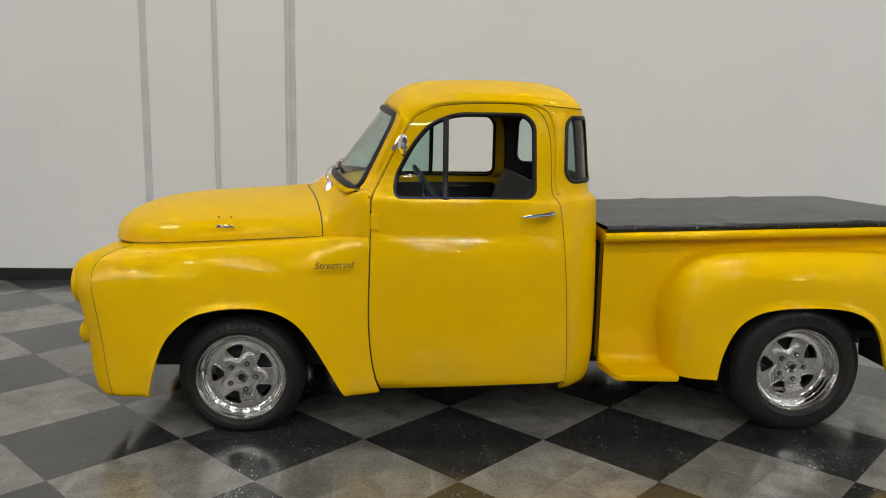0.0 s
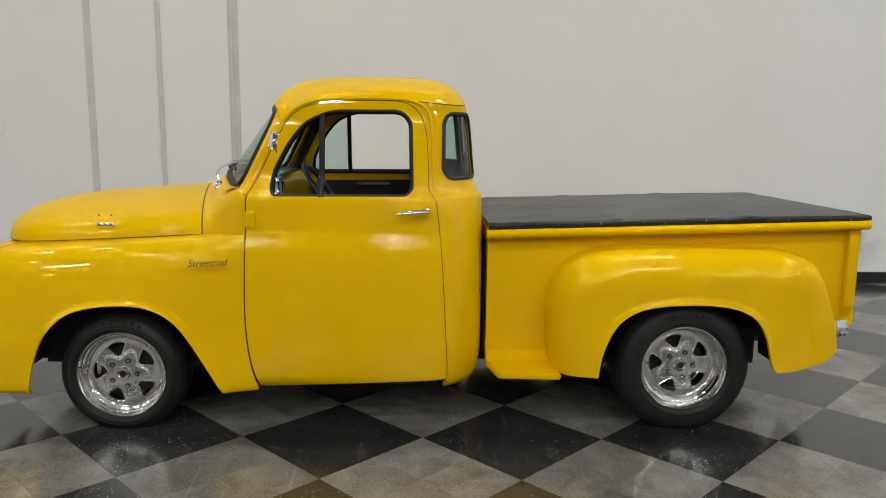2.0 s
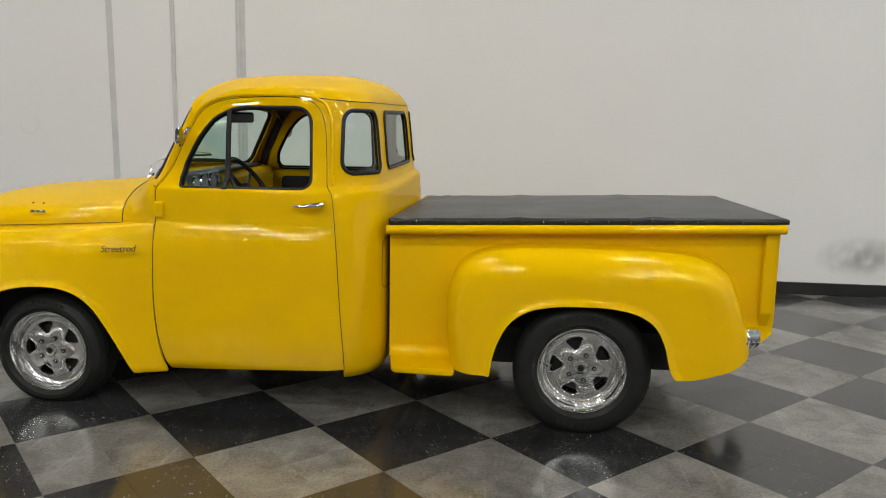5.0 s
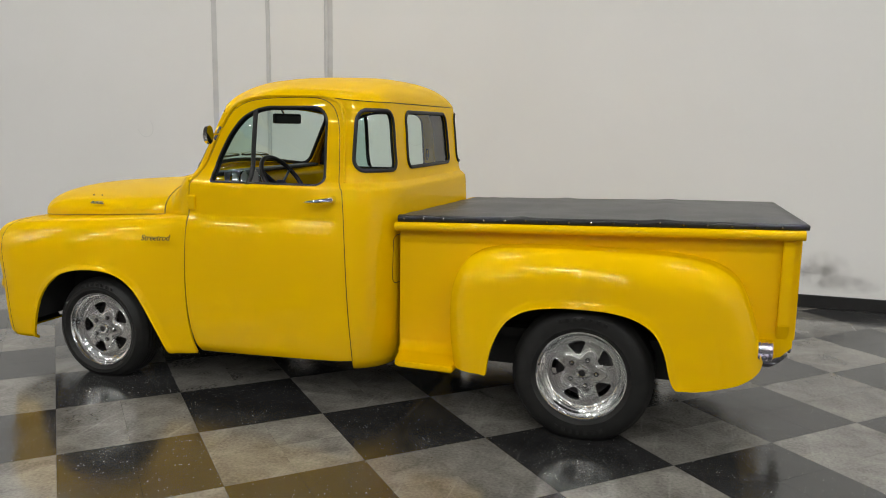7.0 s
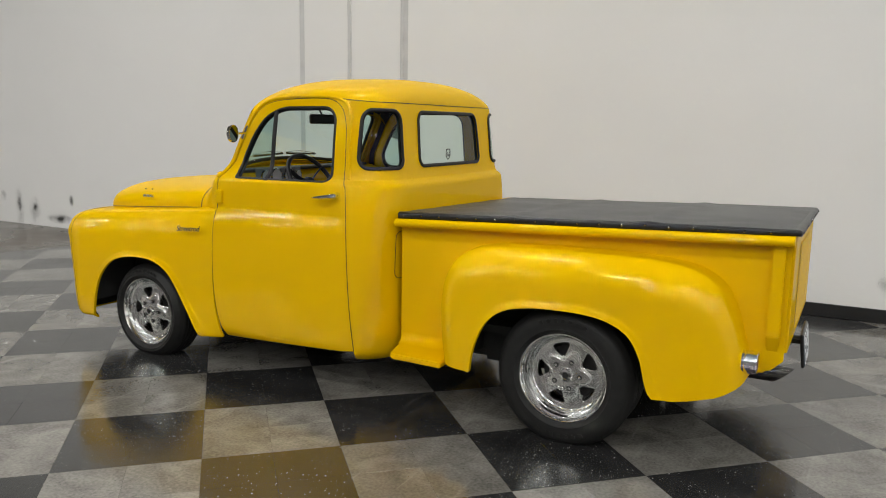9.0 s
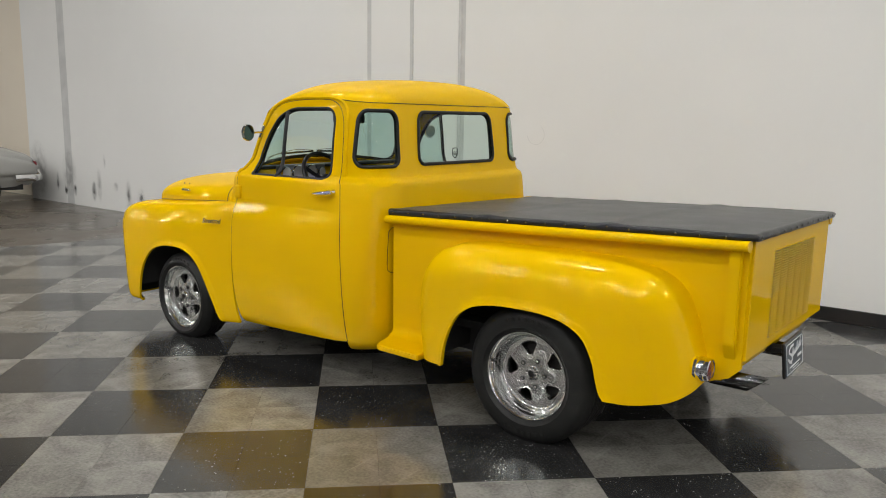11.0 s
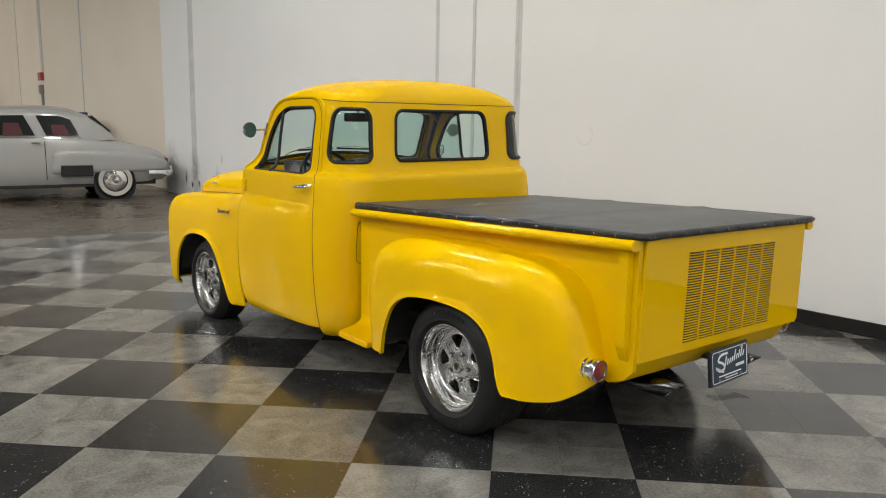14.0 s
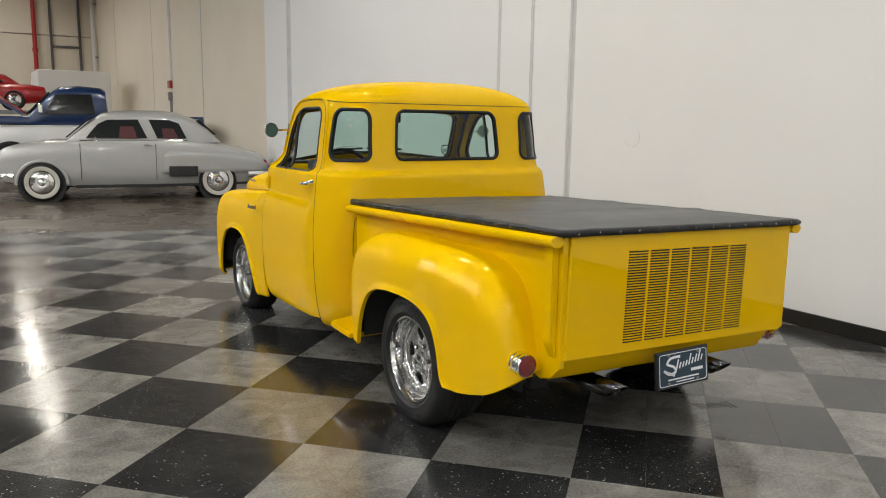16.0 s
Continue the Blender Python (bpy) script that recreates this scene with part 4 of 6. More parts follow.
for side in (-1, 1):
    e = G[0] if side < 0 else G[0] * np.array([1, -1, 1])
    sweep("hood_seam", e + np.array([0.002, 0, 0]), ring(0.0032, 6), GASKET, hood, "dark gap behind the bonnet")
    # small badge with two bolt holes on the flank
    i = int(np.argmin(np.abs(hb[:57, 0] + 2.80)))
    k = 5
    q = G[i][k] if side < 0 else G[i][k] * np.array([1, -1, 1])
    em = box("hood_badge", (-2.815, side * 0.735, 0.985), (0.088, 0.012, 0.009), CHROME, hood, "small chrome flank badge", bevel=0.003)
    for dx in (-0.028, 0.0, 0.028):
        box("badge_letter", (-2.815 + dx, side * 0.735, 0.990), (0.018, 0.012, 0.014), CHROME, hood, bevel=0.003)
    for dx in (-0.032, 0.026):
        lathe("bolt_hole", [(0.0, -0.002), (0.004, -0.002), (0.004, 0.002)], GASKET, hood, n=12, m=pose(-2.815 + dx, side * 0.722, 1.032, 0, 0, 0 if side < 0 else 180))


def resample(P, n):
    P = np.array(P, float)
    d = np.concatenate([[0], np.cumsum(np.linalg.norm(np.diff(P, axis=0), axis=1))])
    t = np.linspace(0, d[-1], n)
    return np.stack([np.interp(t, d, P[:, k]) for k in range(3)], 1)


# cowl between bonnet, doors and windscreen
edge_z = np.linspace(0.970, 1.150, 10)
cow2 = np.vstack([cab(np.full(10, ux(-2.123)), edge_z), catmull([cab(ux(-2.122), 1.150), cab(ux(-2.144), 1.174), (-2.205, -0.690, 1.150), (-2.285, -0.5, 1.164), (-2.352, -0.25, 1.180), (-2.380, 0.0, 1.188)], 6)[1:]])
c1, c2 = resample(HOOD_REAR, 48), resample(cow2, 48)
c1, c2 = [np.vstack([c[:1] + np.array([(0.0, 0.035, -0.07)]), c[:1] + np.array([(0.0, 0.006, -0.015)]), c]) for c in (c1, c2)]
secs = []
for t in np.linspace(0, 1, 12):
    s = t * t * (3 - 2 * t)
    mix = c1 * (1 - t) + c2 * t
    mix[:, 1:] = (c1 * (1 - s) + c2 * s)[:, 1:]
    secs.append(mix)
half = np.array(secs)
fullc = np.concatenate([half, half[:, :-1][:, ::-1] * np.array([1, -1, 1])], 1)
cowl = loft("cowl", fullc, YELLOW, truck, "yellow cowl below the windscreen")
for side, x0 in ((-1, 0.42), (1, 0.42)):
    base = np.array([-2.345, side * x0, 1.168])
    lathe("wiper_pivot", [(0.0, -0.012), (0.016, -0.010), (0.021, 0.006), (0.026, 0.03)], CHROME, cowl, "chrome wiper pivot", n=16, m=pose(*base, -90))
    sweep("wiper_arm", catmull([base + np.array([0, 0, 0.015]), base + np.array([-0.02, -side * 0.05, 0.052]), base + np.array([-0.015, -side * 0.14, 0.075]), base + np.array([0.01, -side * 0.27, 0.085])], 4), ring(0.0055, 8, 1.4, 0.7), CHROME, cowl, "chrome wiper arm")
    sweep("wiper_blade", [base + np.array([0.035, -side * 0.10, 0.075]), base + np.array([0.022, -side * 0.40, 0.085])], ring(0.007, 6), GASKET, cowl, "black wiper blade")
    sweep("wiper_bow", catmull([base + np.array([0.030, -side * 0.10, 0.083]), base + np.array([0.012, -side * 0.25, 0.100]), base + np.array([0.018, -side * 0.40, 0.094])], 4), ring(0.004, 6), CHROME, cowl, "chrome wiper bow")

# front fenders: section (inset, height share) carried along a plan line that turns in at the nose
FW = pchip((-3.3, -3.0, -2.7, -2.3, -2.05), (0.902, 0.914, 0.918, 0.908, 0.896))
FT = pchip((-3.5, -3.3, -2.8, -2.3, -2.05), (0.868, 0.880, 0.918, 0.956, 0.976))
FN = pchip((0.0, 0.04, 0.14, 0.38, 0.64, 0.78, 0.86, 0.93, 0.98, 1.01), (-3.440, -3.442, -3.452, -3.464, -3.506, -3.545, -3.552, -3.528, -3.455, -3.385))
sec = catmull([(0.045, 0.0), (0.020, 0.015), (0.008, 0.06), (0.002, 0.2), (0.0, 0.36), (0.003, 0.56), (0.010, 0.68), (0.020, 0.765), (0.036, 0.845), (0.064, 0.922), (0.105, 0.970), (0.16, 0.990), (0.26, 0.998)], 6)
sl = np.concatenate([[0], np.cumsum(np.linalg.norm(np.diff(sec * np.array([1, 0.72]), axis=0), axis=1))])
SEC_D, SEC_F = pchip(sl, sec[:, 0]), pchip(sl, sec[:, 1])
ARCH_F = catmull([(-3.158, 0.17), (-3.148, 0.235), (-3.115, 0.36), (-3.060, 0.475), (-2.965, 0.565), (-2.86, 0.603), (-2.74, 0.617), (-2.62, 0.612), (-2.53, 0.583), (-2.455, 0.528), (-2.39, 0.440), (-2.325, 0.330), (-2.272, 0.235), (-2.245, 0.19), (-2.235, 0.17)], 6)
ARCH_F = (ARCH_F - np.array([-2.72, 0.18])) * np.array([1.012, 1.035]) + np.array([-2.715, 0.18])
FXA = -3.26
FBOT = pchip((-3.4, -3.15, -2.25, -2.06), (0.178, 0.188, 0.196, 0.212))


def fender_f(u, v):
    u, v = np.asarray(u, float), np.asarray(v, float)
    d, fr = SEC_D(v), SEC_F(v)
    x = np.maximum(u, FXA)
    sq_ = np.clip((x + 2.46) / 0.34, 0, 1)
    d = d * (1 - 0.66 * sq_ * sq_ * (3 - 2 * sq_))
    a = np.clip((FXA - u) / 0.24, 0, 1) * math.pi / 2
    t = np.clip((FXA - u - 0.24) / 0.3, 0, 1)
    w = FW(x)
    zb = FBOT(x)
    z = zb + fr * (FT(x) - zb)
    xf = FN(fr) + d * 0.5
    lip = np.exp(-(seg_dist(ARCH_F, np.stack([np.ravel(u), np.ravel(z)], 1)).reshape(u.shape) / 0.022) ** 2) * 0.017
    ry = 0.15
    y = -(w - d) - lip + ry * (1 - np.cos(a)) + t * 0.30
    X = x + (xf - FXA) * np.sin(a)
    return np.stack([X, y, z], -1)


def v_of_z(x, z):
    fr = (z - FBOT(x)) / (FT(x) - FBOT(x))
    return np.interp(fr, sec[:, 1], sl)


arch_uv = np.array([(p[0], float(v_of_z(p[0], p[1]))) for p in ARCH_F if p[1] > 0.2])
arch_uv[0, 1] = arch_uv[-1, 1] = 0.0
rear_edge = np.array([(x + 0.0, float(v_of_z(x, z))) for x, z in zip(door_low[:, 0] + XF - 0.004, door_low[:, 1]) if z < 0.945])
rear_edge = rear_edge[::-1]
rear_edge[0, 1] = 0.0
VTOP = sl[-1]
FEND = np.vstack([[(FXA - 0.54, 0.0)], arch_uv, rear_edge, [(-2.142, VTOP)], [(FXA - 0.54, VTOP)]])
fu, fv = np.arange(-3.85, -2.0, 0.02), np.concatenate([np.arange(0.0, 0.4, 0.025), np.arange(0.4, VTOP, 0.012)])
V, F, N = panel_mesh(fender_f, FEND, (), fu, fv, flange=0.016)
fl = both("front_fender", V, F, N, YELLOW, truck, "rounded yellow front fender")
V, F, N = panel_mesh(fender_f, FEND, (), fu[::3], fv[::3], flange=0.0, lift=0.014, flip=True)
both("fender_lining", V, F, N, BLACK, truck, "black fender underside")
for side, fo in zip((-1, 1), fl):
    sm = np.array([(-3.336 - 0.012 * math.sin(t * 2.6) + 0.028 * max(0, 0.55 - t), t * VTOP * 0.97) for t in np.linspace(0.0, 1, 40)])
    P = fender_f(sm[:, 0], sm[:, 1])
    if side > 0:
        P = P * np.array([1, -1, 1])
    sweep("fender_seam", P, ring(0.0014, 6), GASKET, fo, "thin dark seam ahead of the wheel")
    lathe("headlamp_ring", [(0.075, -0.006), (0.088, -0.014), (0.1, -0.004), (0.103, 0.02), (0.09, 0.03)], YELLOW, fo, "yellow headlamp ring", n=40, m=pose(-3.514, side * 0.70, 0.708, 0, 4, -90))
    lathe("headlamp_lens", [(0.0, -0.03), (0.04, -0.024), (0.078, 0.0)], GAUGE, fo, "clear headlamp lens", n=32, m=pose(-3.508, side * 0.70, 0.708, 0, 4, -90))
    lathe("turn_lamp", [(0.0, -0.035), (0.03, -0.03), (0.05, -0.012), (0.056, 0.0), (0.058, 0.05)], YELLOW, fo, "round turn lamp pod", n=32, m=pose(-3.478, side * 0.745, 0.475, 0, 0, -90))
    lathe("turn_lamp_ring", [(0.052, -0.014), (0.0575, -0.010), (0.058, -0.004)], YELLOW, fo, "yellow turn lamp ring", n=32, m=pose(-3.478, side * 0.745, 0.475, 0, 0, -90))
    m = pose(-2.288, side * 0.9235, 0.840, 90, 0, 0) if side < 0 else pose(-2.288, side * 0.9235, 0.840, 90, 0, 180)
    if side < 0:
        m = m @ pose(0, 0, 0, 0, 0, 3)
    words("script_badge", "Streetrod", 0.046, m, DARK_CHROME, fo, "chrome script badge on fender", 0.0025, 0.35)
# nose panel between the fenders
ns = []
for y in np.linspace(-0.5, 0.5, 13):
    ns.append([(-3.405 - 0.05 * math.cos(y * 2) * s, y, 0.27 + 0.57 * t) for t, s in ((0, 0.4), (0.2, 0.7), (0.5, 0.9), (0.8, 1.1), (1.0, 1.0))])
loft("nose_panel", ns, YELLOW, truck, "plain yellow nose panel")

# rear fenders: a pillow standing off the bed side
BEDY = 0.705
CONT = catmull([(-0.635, 0.18), (-0.650, 0.30), (-0.668, 0.45), (-0.672, 0.60), (-0.650, 0.725), (-0.59, 0.822), (-0.49, 0.876), (-0.35, 0.898), (-0.15, 0.906), (0.05, 0.908), (0.25, 0.908), (0.42, 0.901), (0.55, 0.878), (0.635, 0.838), (0.69, 0.780), (0.73, 0.69), (0.758, 0.60), (0.778, 0.53), (0.80, 0.42), (0.815, 0.28)], 8)
ARCH_R = catmull([(-0.452, 0.20), (-0.442, 0.285), (-0.420, 0.41), (-0.36, 0.53), (-0.27, 0.595), (-0.15, 0.622), (-0.01, 0.629), (0.12, 0.625), (0.23, 0.604), (0.315, 0.556), (0.366, 0.475), (0.392, 0.385), (0.410, 0.338), (0.44, 0.305)], 8)
ARCH_R = (ARCH_R - np.array([0.0, 0.28])) * np.array([1.0, 1.068]) + np.array([0.0, 0.28])
FH, FD = 0.232, 0.185


def fender_r(u, v):
    u, v = np.asarray(u, float), np.asarray(v, float)
    Q = np.stack([np.ravel(u), np.ravel(v)], 1)
    d = seg_dist(CONT, Q).reshape(u.shape)
    q = np.clip(d / FD, 0.0, 1.0)
    h = FH * (1 - (1 - q) ** 2.5) ** (1 / 2.5)
    h = np.where(inside(CONT, Q).reshape(u.shape), h, -h)
    # the tail draws in
    h = h - 0.11 * np.clip((u - 0.36) / 0.45, 0, 1) ** 2 * q
    lip = np.exp(-(seg_dist(ARCH_R, Q).reshape(u.shape) / 0.021) ** 2) * 0.016
    return np.stack([u, -(BEDY + h + lip * (q > 0.3)), v], -1)


bottom = catmull([(0.795, 0.445), (0.765, 0.405), (0.69, 0.358), (0.60, 0.331), (0.51, 0.316), (0.465, 0.316)], 6)
arch_in = np.array([p for p in ARCH_R if p[1] > 0.318 or p[0] < 0])[::-1]
arch_in = np.array([p for p in arch_in if p[1] > 0.29])
cont_u = np.array([p for p in CONT if p[1] > 0.30 and not (p[0] > 0.6 and p[1] < 0.455)])
FENR = np.vstack([cont_u, bottom, arch_in, [(-0.445, 0.292)], [(-0.648, 0.292)]])
gr = []
for dist in (0.004, 0.010, 0.018, 0.028, 0.04, 0.055, 0.075, 0.10, 0.13, 0.16):
    t = np.gradient(CONT, axis=0)
    t /= np.linalg.norm(t, axis=1)[:, None]
    gr.append(CONT + np.stack([t[:, 1], -t[:, 0]], 1) * dist)
extra = np.vstack(gr)
uu, vv = np.arange(-0.7, 0.9, 0.014), np.arange(0.28, 0.9, 0.014)
G2 = np.array([(a, b) for a in uu for b in vv])
G2 = G2[seg_dist(CONT, G2) > 0.165]
V, F, N = panel_mesh(fender_r, FENR, (), [5.0], [5.0], step=0.012, flange=0.0, extra=np.vstack([extra, G2]))
rf = both("rear_fender", V, F, N, YELLOW, truck, "bulbous yellow rear fender")
V, F, N = panel_mesh(fender_r, offset(FENR, 0.012), (), [5.0], [5.0], step=0.03, flange=0.0, lift=0.014, flip=True, extra=np.vstack([extra[::4], G2[::3]]))
both("fender_lining", V, F, N, BLACK, truck, "black fender underside")
inner_edge = np.vstack([bottom[::-1][::-1], arch_in, [(-0.445, 0.292)], [(-0.648, 0.292)]])
for side, fo in zip((-1, 1), rf):
    P = fender_r(*densify(inner_edge, 0.012, False).T)
    Q = P + np.array([0, 0.022, 0.0])
    if side > 0:
        P, Q = P * np.array([1, -1, 1]), Q * np.array([1, -1, 1])
    loft("fender_lip", [P, Q], YELLOW, fo)
    lx, ly, lz = (0.760, -0.792, 0.502) if side < 0 else (0.80, 0.690, 0.468)
    pod = lathe("tail_lamp_pod", [(0.050, -0.004), (0.054, 0.002), (0.056, 0.07)], YELLOW, fo, "yellow tail lamp pod", n=36, m=pose(lx, ly, lz, 0, 0, 90))
    lathe("tail_lamp_bezel", [(0.0425, -0.060), (0.044, -0.065), (0.048, -0.062), (0.050, -0.050), (0.0485, -0.044), (0.0505, -0.040), (0.0505, -0.018), (0.0485, -0.014), (0.0505, -0.010), (0.050, 0.004)], CHROME, fo, "chrome tail lamp bezel", n=36, m=pose(lx, ly, lz, 0, 0, 90))
    lathe("tail_lamp_lens", [(0.0, -0.069), (0.025, -0.067), (0.043, -0.061), (0.043, -0.03)], RED_LENS, fo, "dark red tail lamp lens", n=32, m=pose(lx, ly, lz, 0, 0, 90))

# bed
RAIL_Z = pchip((-1.0, 0.95), (0.977, 1.040))
RAIL_FALL = 0.034  # the far rail sits lower
bed = box("bed_floor", (-0.06, 0, 0.45), (1.76, 1.38, 0.04), BLACK, truck, "dark bed floor")
for side in (-1, 1):
    y = side * BEDY
    fall = RAIL_FALL if side > 0 else 0.0
    plan = ((-0.965, 0.30), (-0.66, 0.30), (-0.65, 0.66), (0.56, 0.66), (0.70, 0.46), (0.80, 0.43), (0.87, 0.455), (0.915, 0.50), (0.915, float(RAIL_Z(0.915)) - 0.008 - fall), (-0.965, float(RAIL_Z(-0.965)) - 0.008 - fall))
    bm = bmesh.new()
    va = [bm.verts.new((a, y, b)) for a, b in plan]
    vb = [bm.verts.new((a, y - side * 0.025, b)) for a, b in plan]
    bm.faces.new(va)
    bm.faces.new(vb[::-1])
    for i in range(len(plan)):
        bm.faces.new((va[i], va[(i + 1) % len(plan)], vb[(i + 1) % len(plan)], vb[i]))
    bside = part("bed_side", bm, YELLOW, truck, "flat yellow bed side")
    # rolled top rail
    xs = np.linspace(-0.975, 0.925, 20)
    path = [(x, side * 0.742, float(RAIL_Z(x)) - 0.022 - fall) for x in xs]
    prof = [(0.033 * math.cos(a), 0.023 * math.sin(a)) for a in np.linspace(0, 2 * math.pi, 20, endpoint=False)]
    sweep("bed_rail", path, prof, YELLOW, bside, "rolled yellow rail", up=(0, 0, 1))
    box("rail_web", (-0.025, side * 0.715, 0.986 - fall), (1.87, 0.03, 0.02), YELLOW, bside, m=Matrix.Rotation(radians(-1.85), 4, "Y"))
    # stake post at the tail, cut slanting below
    bm = bmesh.new()
    x0, x1, ya, yb = 0.842, 0.893, side * (BEDY - 0.001), side * (BEDY + 0.032)
    vs_ = [bm.verts.new(v) for v in ((x0, ya, 0.535), (x1, ya, 0.535), (x1, ya, 1.0 - fall), (x0, ya, 1.0 - fall), (x0, yb, 0.606), (x1, yb, 0.606), (x1, yb, 1.0 - fall), (x0, yb, 1.0 - fall))]
    for f in ((0, 1, 2, 3), (4, 5, 6, 7), (0, 1, 5, 4), (1, 2, 6, 5), (2, 3, 7, 6), (3, 0, 4, 7)):
        bm.faces.new([vs_[i] for i in f])
    bmesh.ops.bevel(bm, geom=bm.edges[:], offset=0.004, segments=2, affect="EDGES")
    part("stake_post", bm, YELLOW, bside)
    # step board with its turned-down lip
    plan = [(-0.962, 0.70), (-0.925, 0.885), (-0.90, 0.905), (-0.615, 0.918), (-0.615, 0.70)]
    bm = bmesh.new()
    topv = [bm.verts.new((a, side * b, 0.315 if b < 0.75 else 0.302)) for a, b in plan]
    lowv = [bm.verts.new((a, side * b, 0.272)) for a, b in plan]
    bm.faces.new(topv)
    bm.faces.new(lowv[::-1])
    for i in range(len(plan)):
        bm.faces.new((topv[i], topv[(i + 1) % 5], lowv[(i + 1) % 5], lowv[i]))
    bmesh.ops.bevel(bm, geom=bm.edges[:], offset=0.006, segments=2, affect="EDGES")
    part("step_board", bm, YELLOW, bside, "yellow step between cab and fender", smooth=False)
    cove = []
    for x in np.linspace(-0.958, -0.60, 6):
        cove.append([(x, side * (BEDY + 0.001 + 0.05 * (1 - math.cos(a))), 0.312 + 0.05 * (1 - math.sin(a))) for a in np.linspace(0, math.pi / 2, 7)])
    loft("step_cove", cove, YELLOW, bside)
box("bed_front", (-0.955, 0, 0.65), (0.02, 1.40, 0.66), YELLOW, truck, "yellow bed front wall")

# black sheet over the bed front, painting in the shade behind the cab
box("bed_headboard_shade", (-0.973, 0, 0.62), (0.004, 1.30, 0.60), BLACK, truck, "black sheet painted in for the shade between cab and bed")

# tailgate with its stamped louvres
TGX = 0.925
tailgate = box("tailgate", (TGX - 0.012, 0, 0.767), (0.026, 1.362, 0.512), YELLOW, truck, "yellow tailgate with six columns of louvres", bevel=0.006)
lv = bmesh.new()
LW = 0.1135
prof = [(0.0, 0.0034), (0.0024, 0.0028), (0.0050, 0.0016), (0.0062, 0.0000), (0.0056, -0.0005)]
cols = []
for t in np.linspace(-1, 1, 9):
    k = max(0.0, 1 - abs(t) ** 10)
    cols.append([lv.verts.new((p[0] * k, t * LW / 2, p[1])) for p in prof])
yf, bf = [], []
for a, b in zip(cols, cols[1:]):
    for i in range(len(prof) - 1):
        yf.append(lv.faces.new((a[i], a[i + 1], b[i + 1], b[i])))
slot = [lv.verts.new((0.0006, s * LW * 0.49, z)) for s, z in ((-1, -0.0076), (1, -0.0076), (1, 0.0010), (-1, 0.0010))]
bf.append(lv.faces.new(slot))
bmesh.ops.recalc_face_normals(lv, faces=lv.faces)
lme = bpy.data.meshes.new("louvre")
for f in bf:
    f.material_index = 1
lv.to_mesh(lme)
lv.free()
lme.materials.append(YELLOW)
lme.materials.append(GASKET)
lme.shade_smooth()
tailgate.matrix_basis = Matrix.Translation((0, 0, 0.752)) @ Matrix.Rotation(radians(-1.7), 4, "X") @ Matrix.Translation((0, 0, -0.752))
LTOP, LBOT = 0.950, 0.556
for i in range(6):
    for k in range(35):
        ob = new("louvre", lme)
        ob.parent = tailgate
        ob.location = (TGX + 0.0015, -0.377 + 0.062 + (0.754 - 0.124) * i / 5, LTOP - 0.005 - (LTOP - LBOT - 0.012) * k / 34)
# rounded pan below the gate
pan = []
for y in np.linspace(-0.70, 0.615, 15):
    z0 = 0.505 - 0.033 * y
    pan.append([(0.900, y, z0 + 0.04), (0.900, y, z0 + 0.004), (0.892, y, z0 - 0.014), (0.846, y, z0 - 0.084), (0.838, y, z0 - 0.092), (0.80, y, z0 - 0.094)])
loft("roll_pan", pan, YELLOW, truck, "yellow roll pan below the tailgate")
# snapped-down bed cover
def cover_z(x, y):
    z = 1.010 + (x + 0.965) * 0.0300 - 0.0235 * (y + 0.73)
    z = z - 0.003 * np.clip((x - 0.6) / 0.33, 0, 1)
    z = z + 0.016 * (1 - (y / 0.73) ** 2) * np.clip((x + 0.965) / 0.2, 0, 1) * np.clip((0.93 - x) / 0.15, 0, 1)
    z = z + 0.006 * np.exp(-((x + 0.33) / 0.04) ** 2) + 0.007 * np.exp(-((x - 0.32) / 0.05) ** 2)
    z = z + 0.0022 * np.sin(x * 55 + 4 * np.sin(y * 7)) * np.exp(-((x + 0.85) / 0.16) ** 2) * np.cos(y * 9)
    z = z + 0.0014 * np.sin(y * 26 + 3 * np.sin(x * 5)) * np.exp(-((np.abs(y) - 0.6) / 0.14) ** 2)
    return z


cx, cy = np.linspace(-0.965, 0.930, 100), np.linspace(-0.732, 0.732, 60)
XX, YY = np.meshgrid(cx, cy, indexing="ij")
V = np.stack([XX, YY, cover_z(XX, YY)], 2).reshape(-1, 3)
cover = obj("tonneau_cover", V, [f[::-1] for f in grid_faces(100, 60)][::1], VINYL, truck, "taut black vinyl bed cover with chrome snaps")
bm = bmesh.new()
bm.from_mesh(cover.data)
bmesh.ops.recalc_face_normals(bm, faces=bm.faces)
if sum(f.normal.z for f in bm.faces) < 0:
    bmesh.ops.reverse_faces(bm, faces=bm.faces)
bm.to_mesh(cover.data)
bm.free()
edge_path = [(x, -0.732) for x in np.linspace(-0.965, 0.93, 60)] + [(0.93, y) for y in np.linspace(-0.70, 0.70, 40)] + [(x, 0.732) for x in np.linspace(0.93, -0.965, 60)]
ep = np.array(edge_path)
hemc, cnt = [], 0
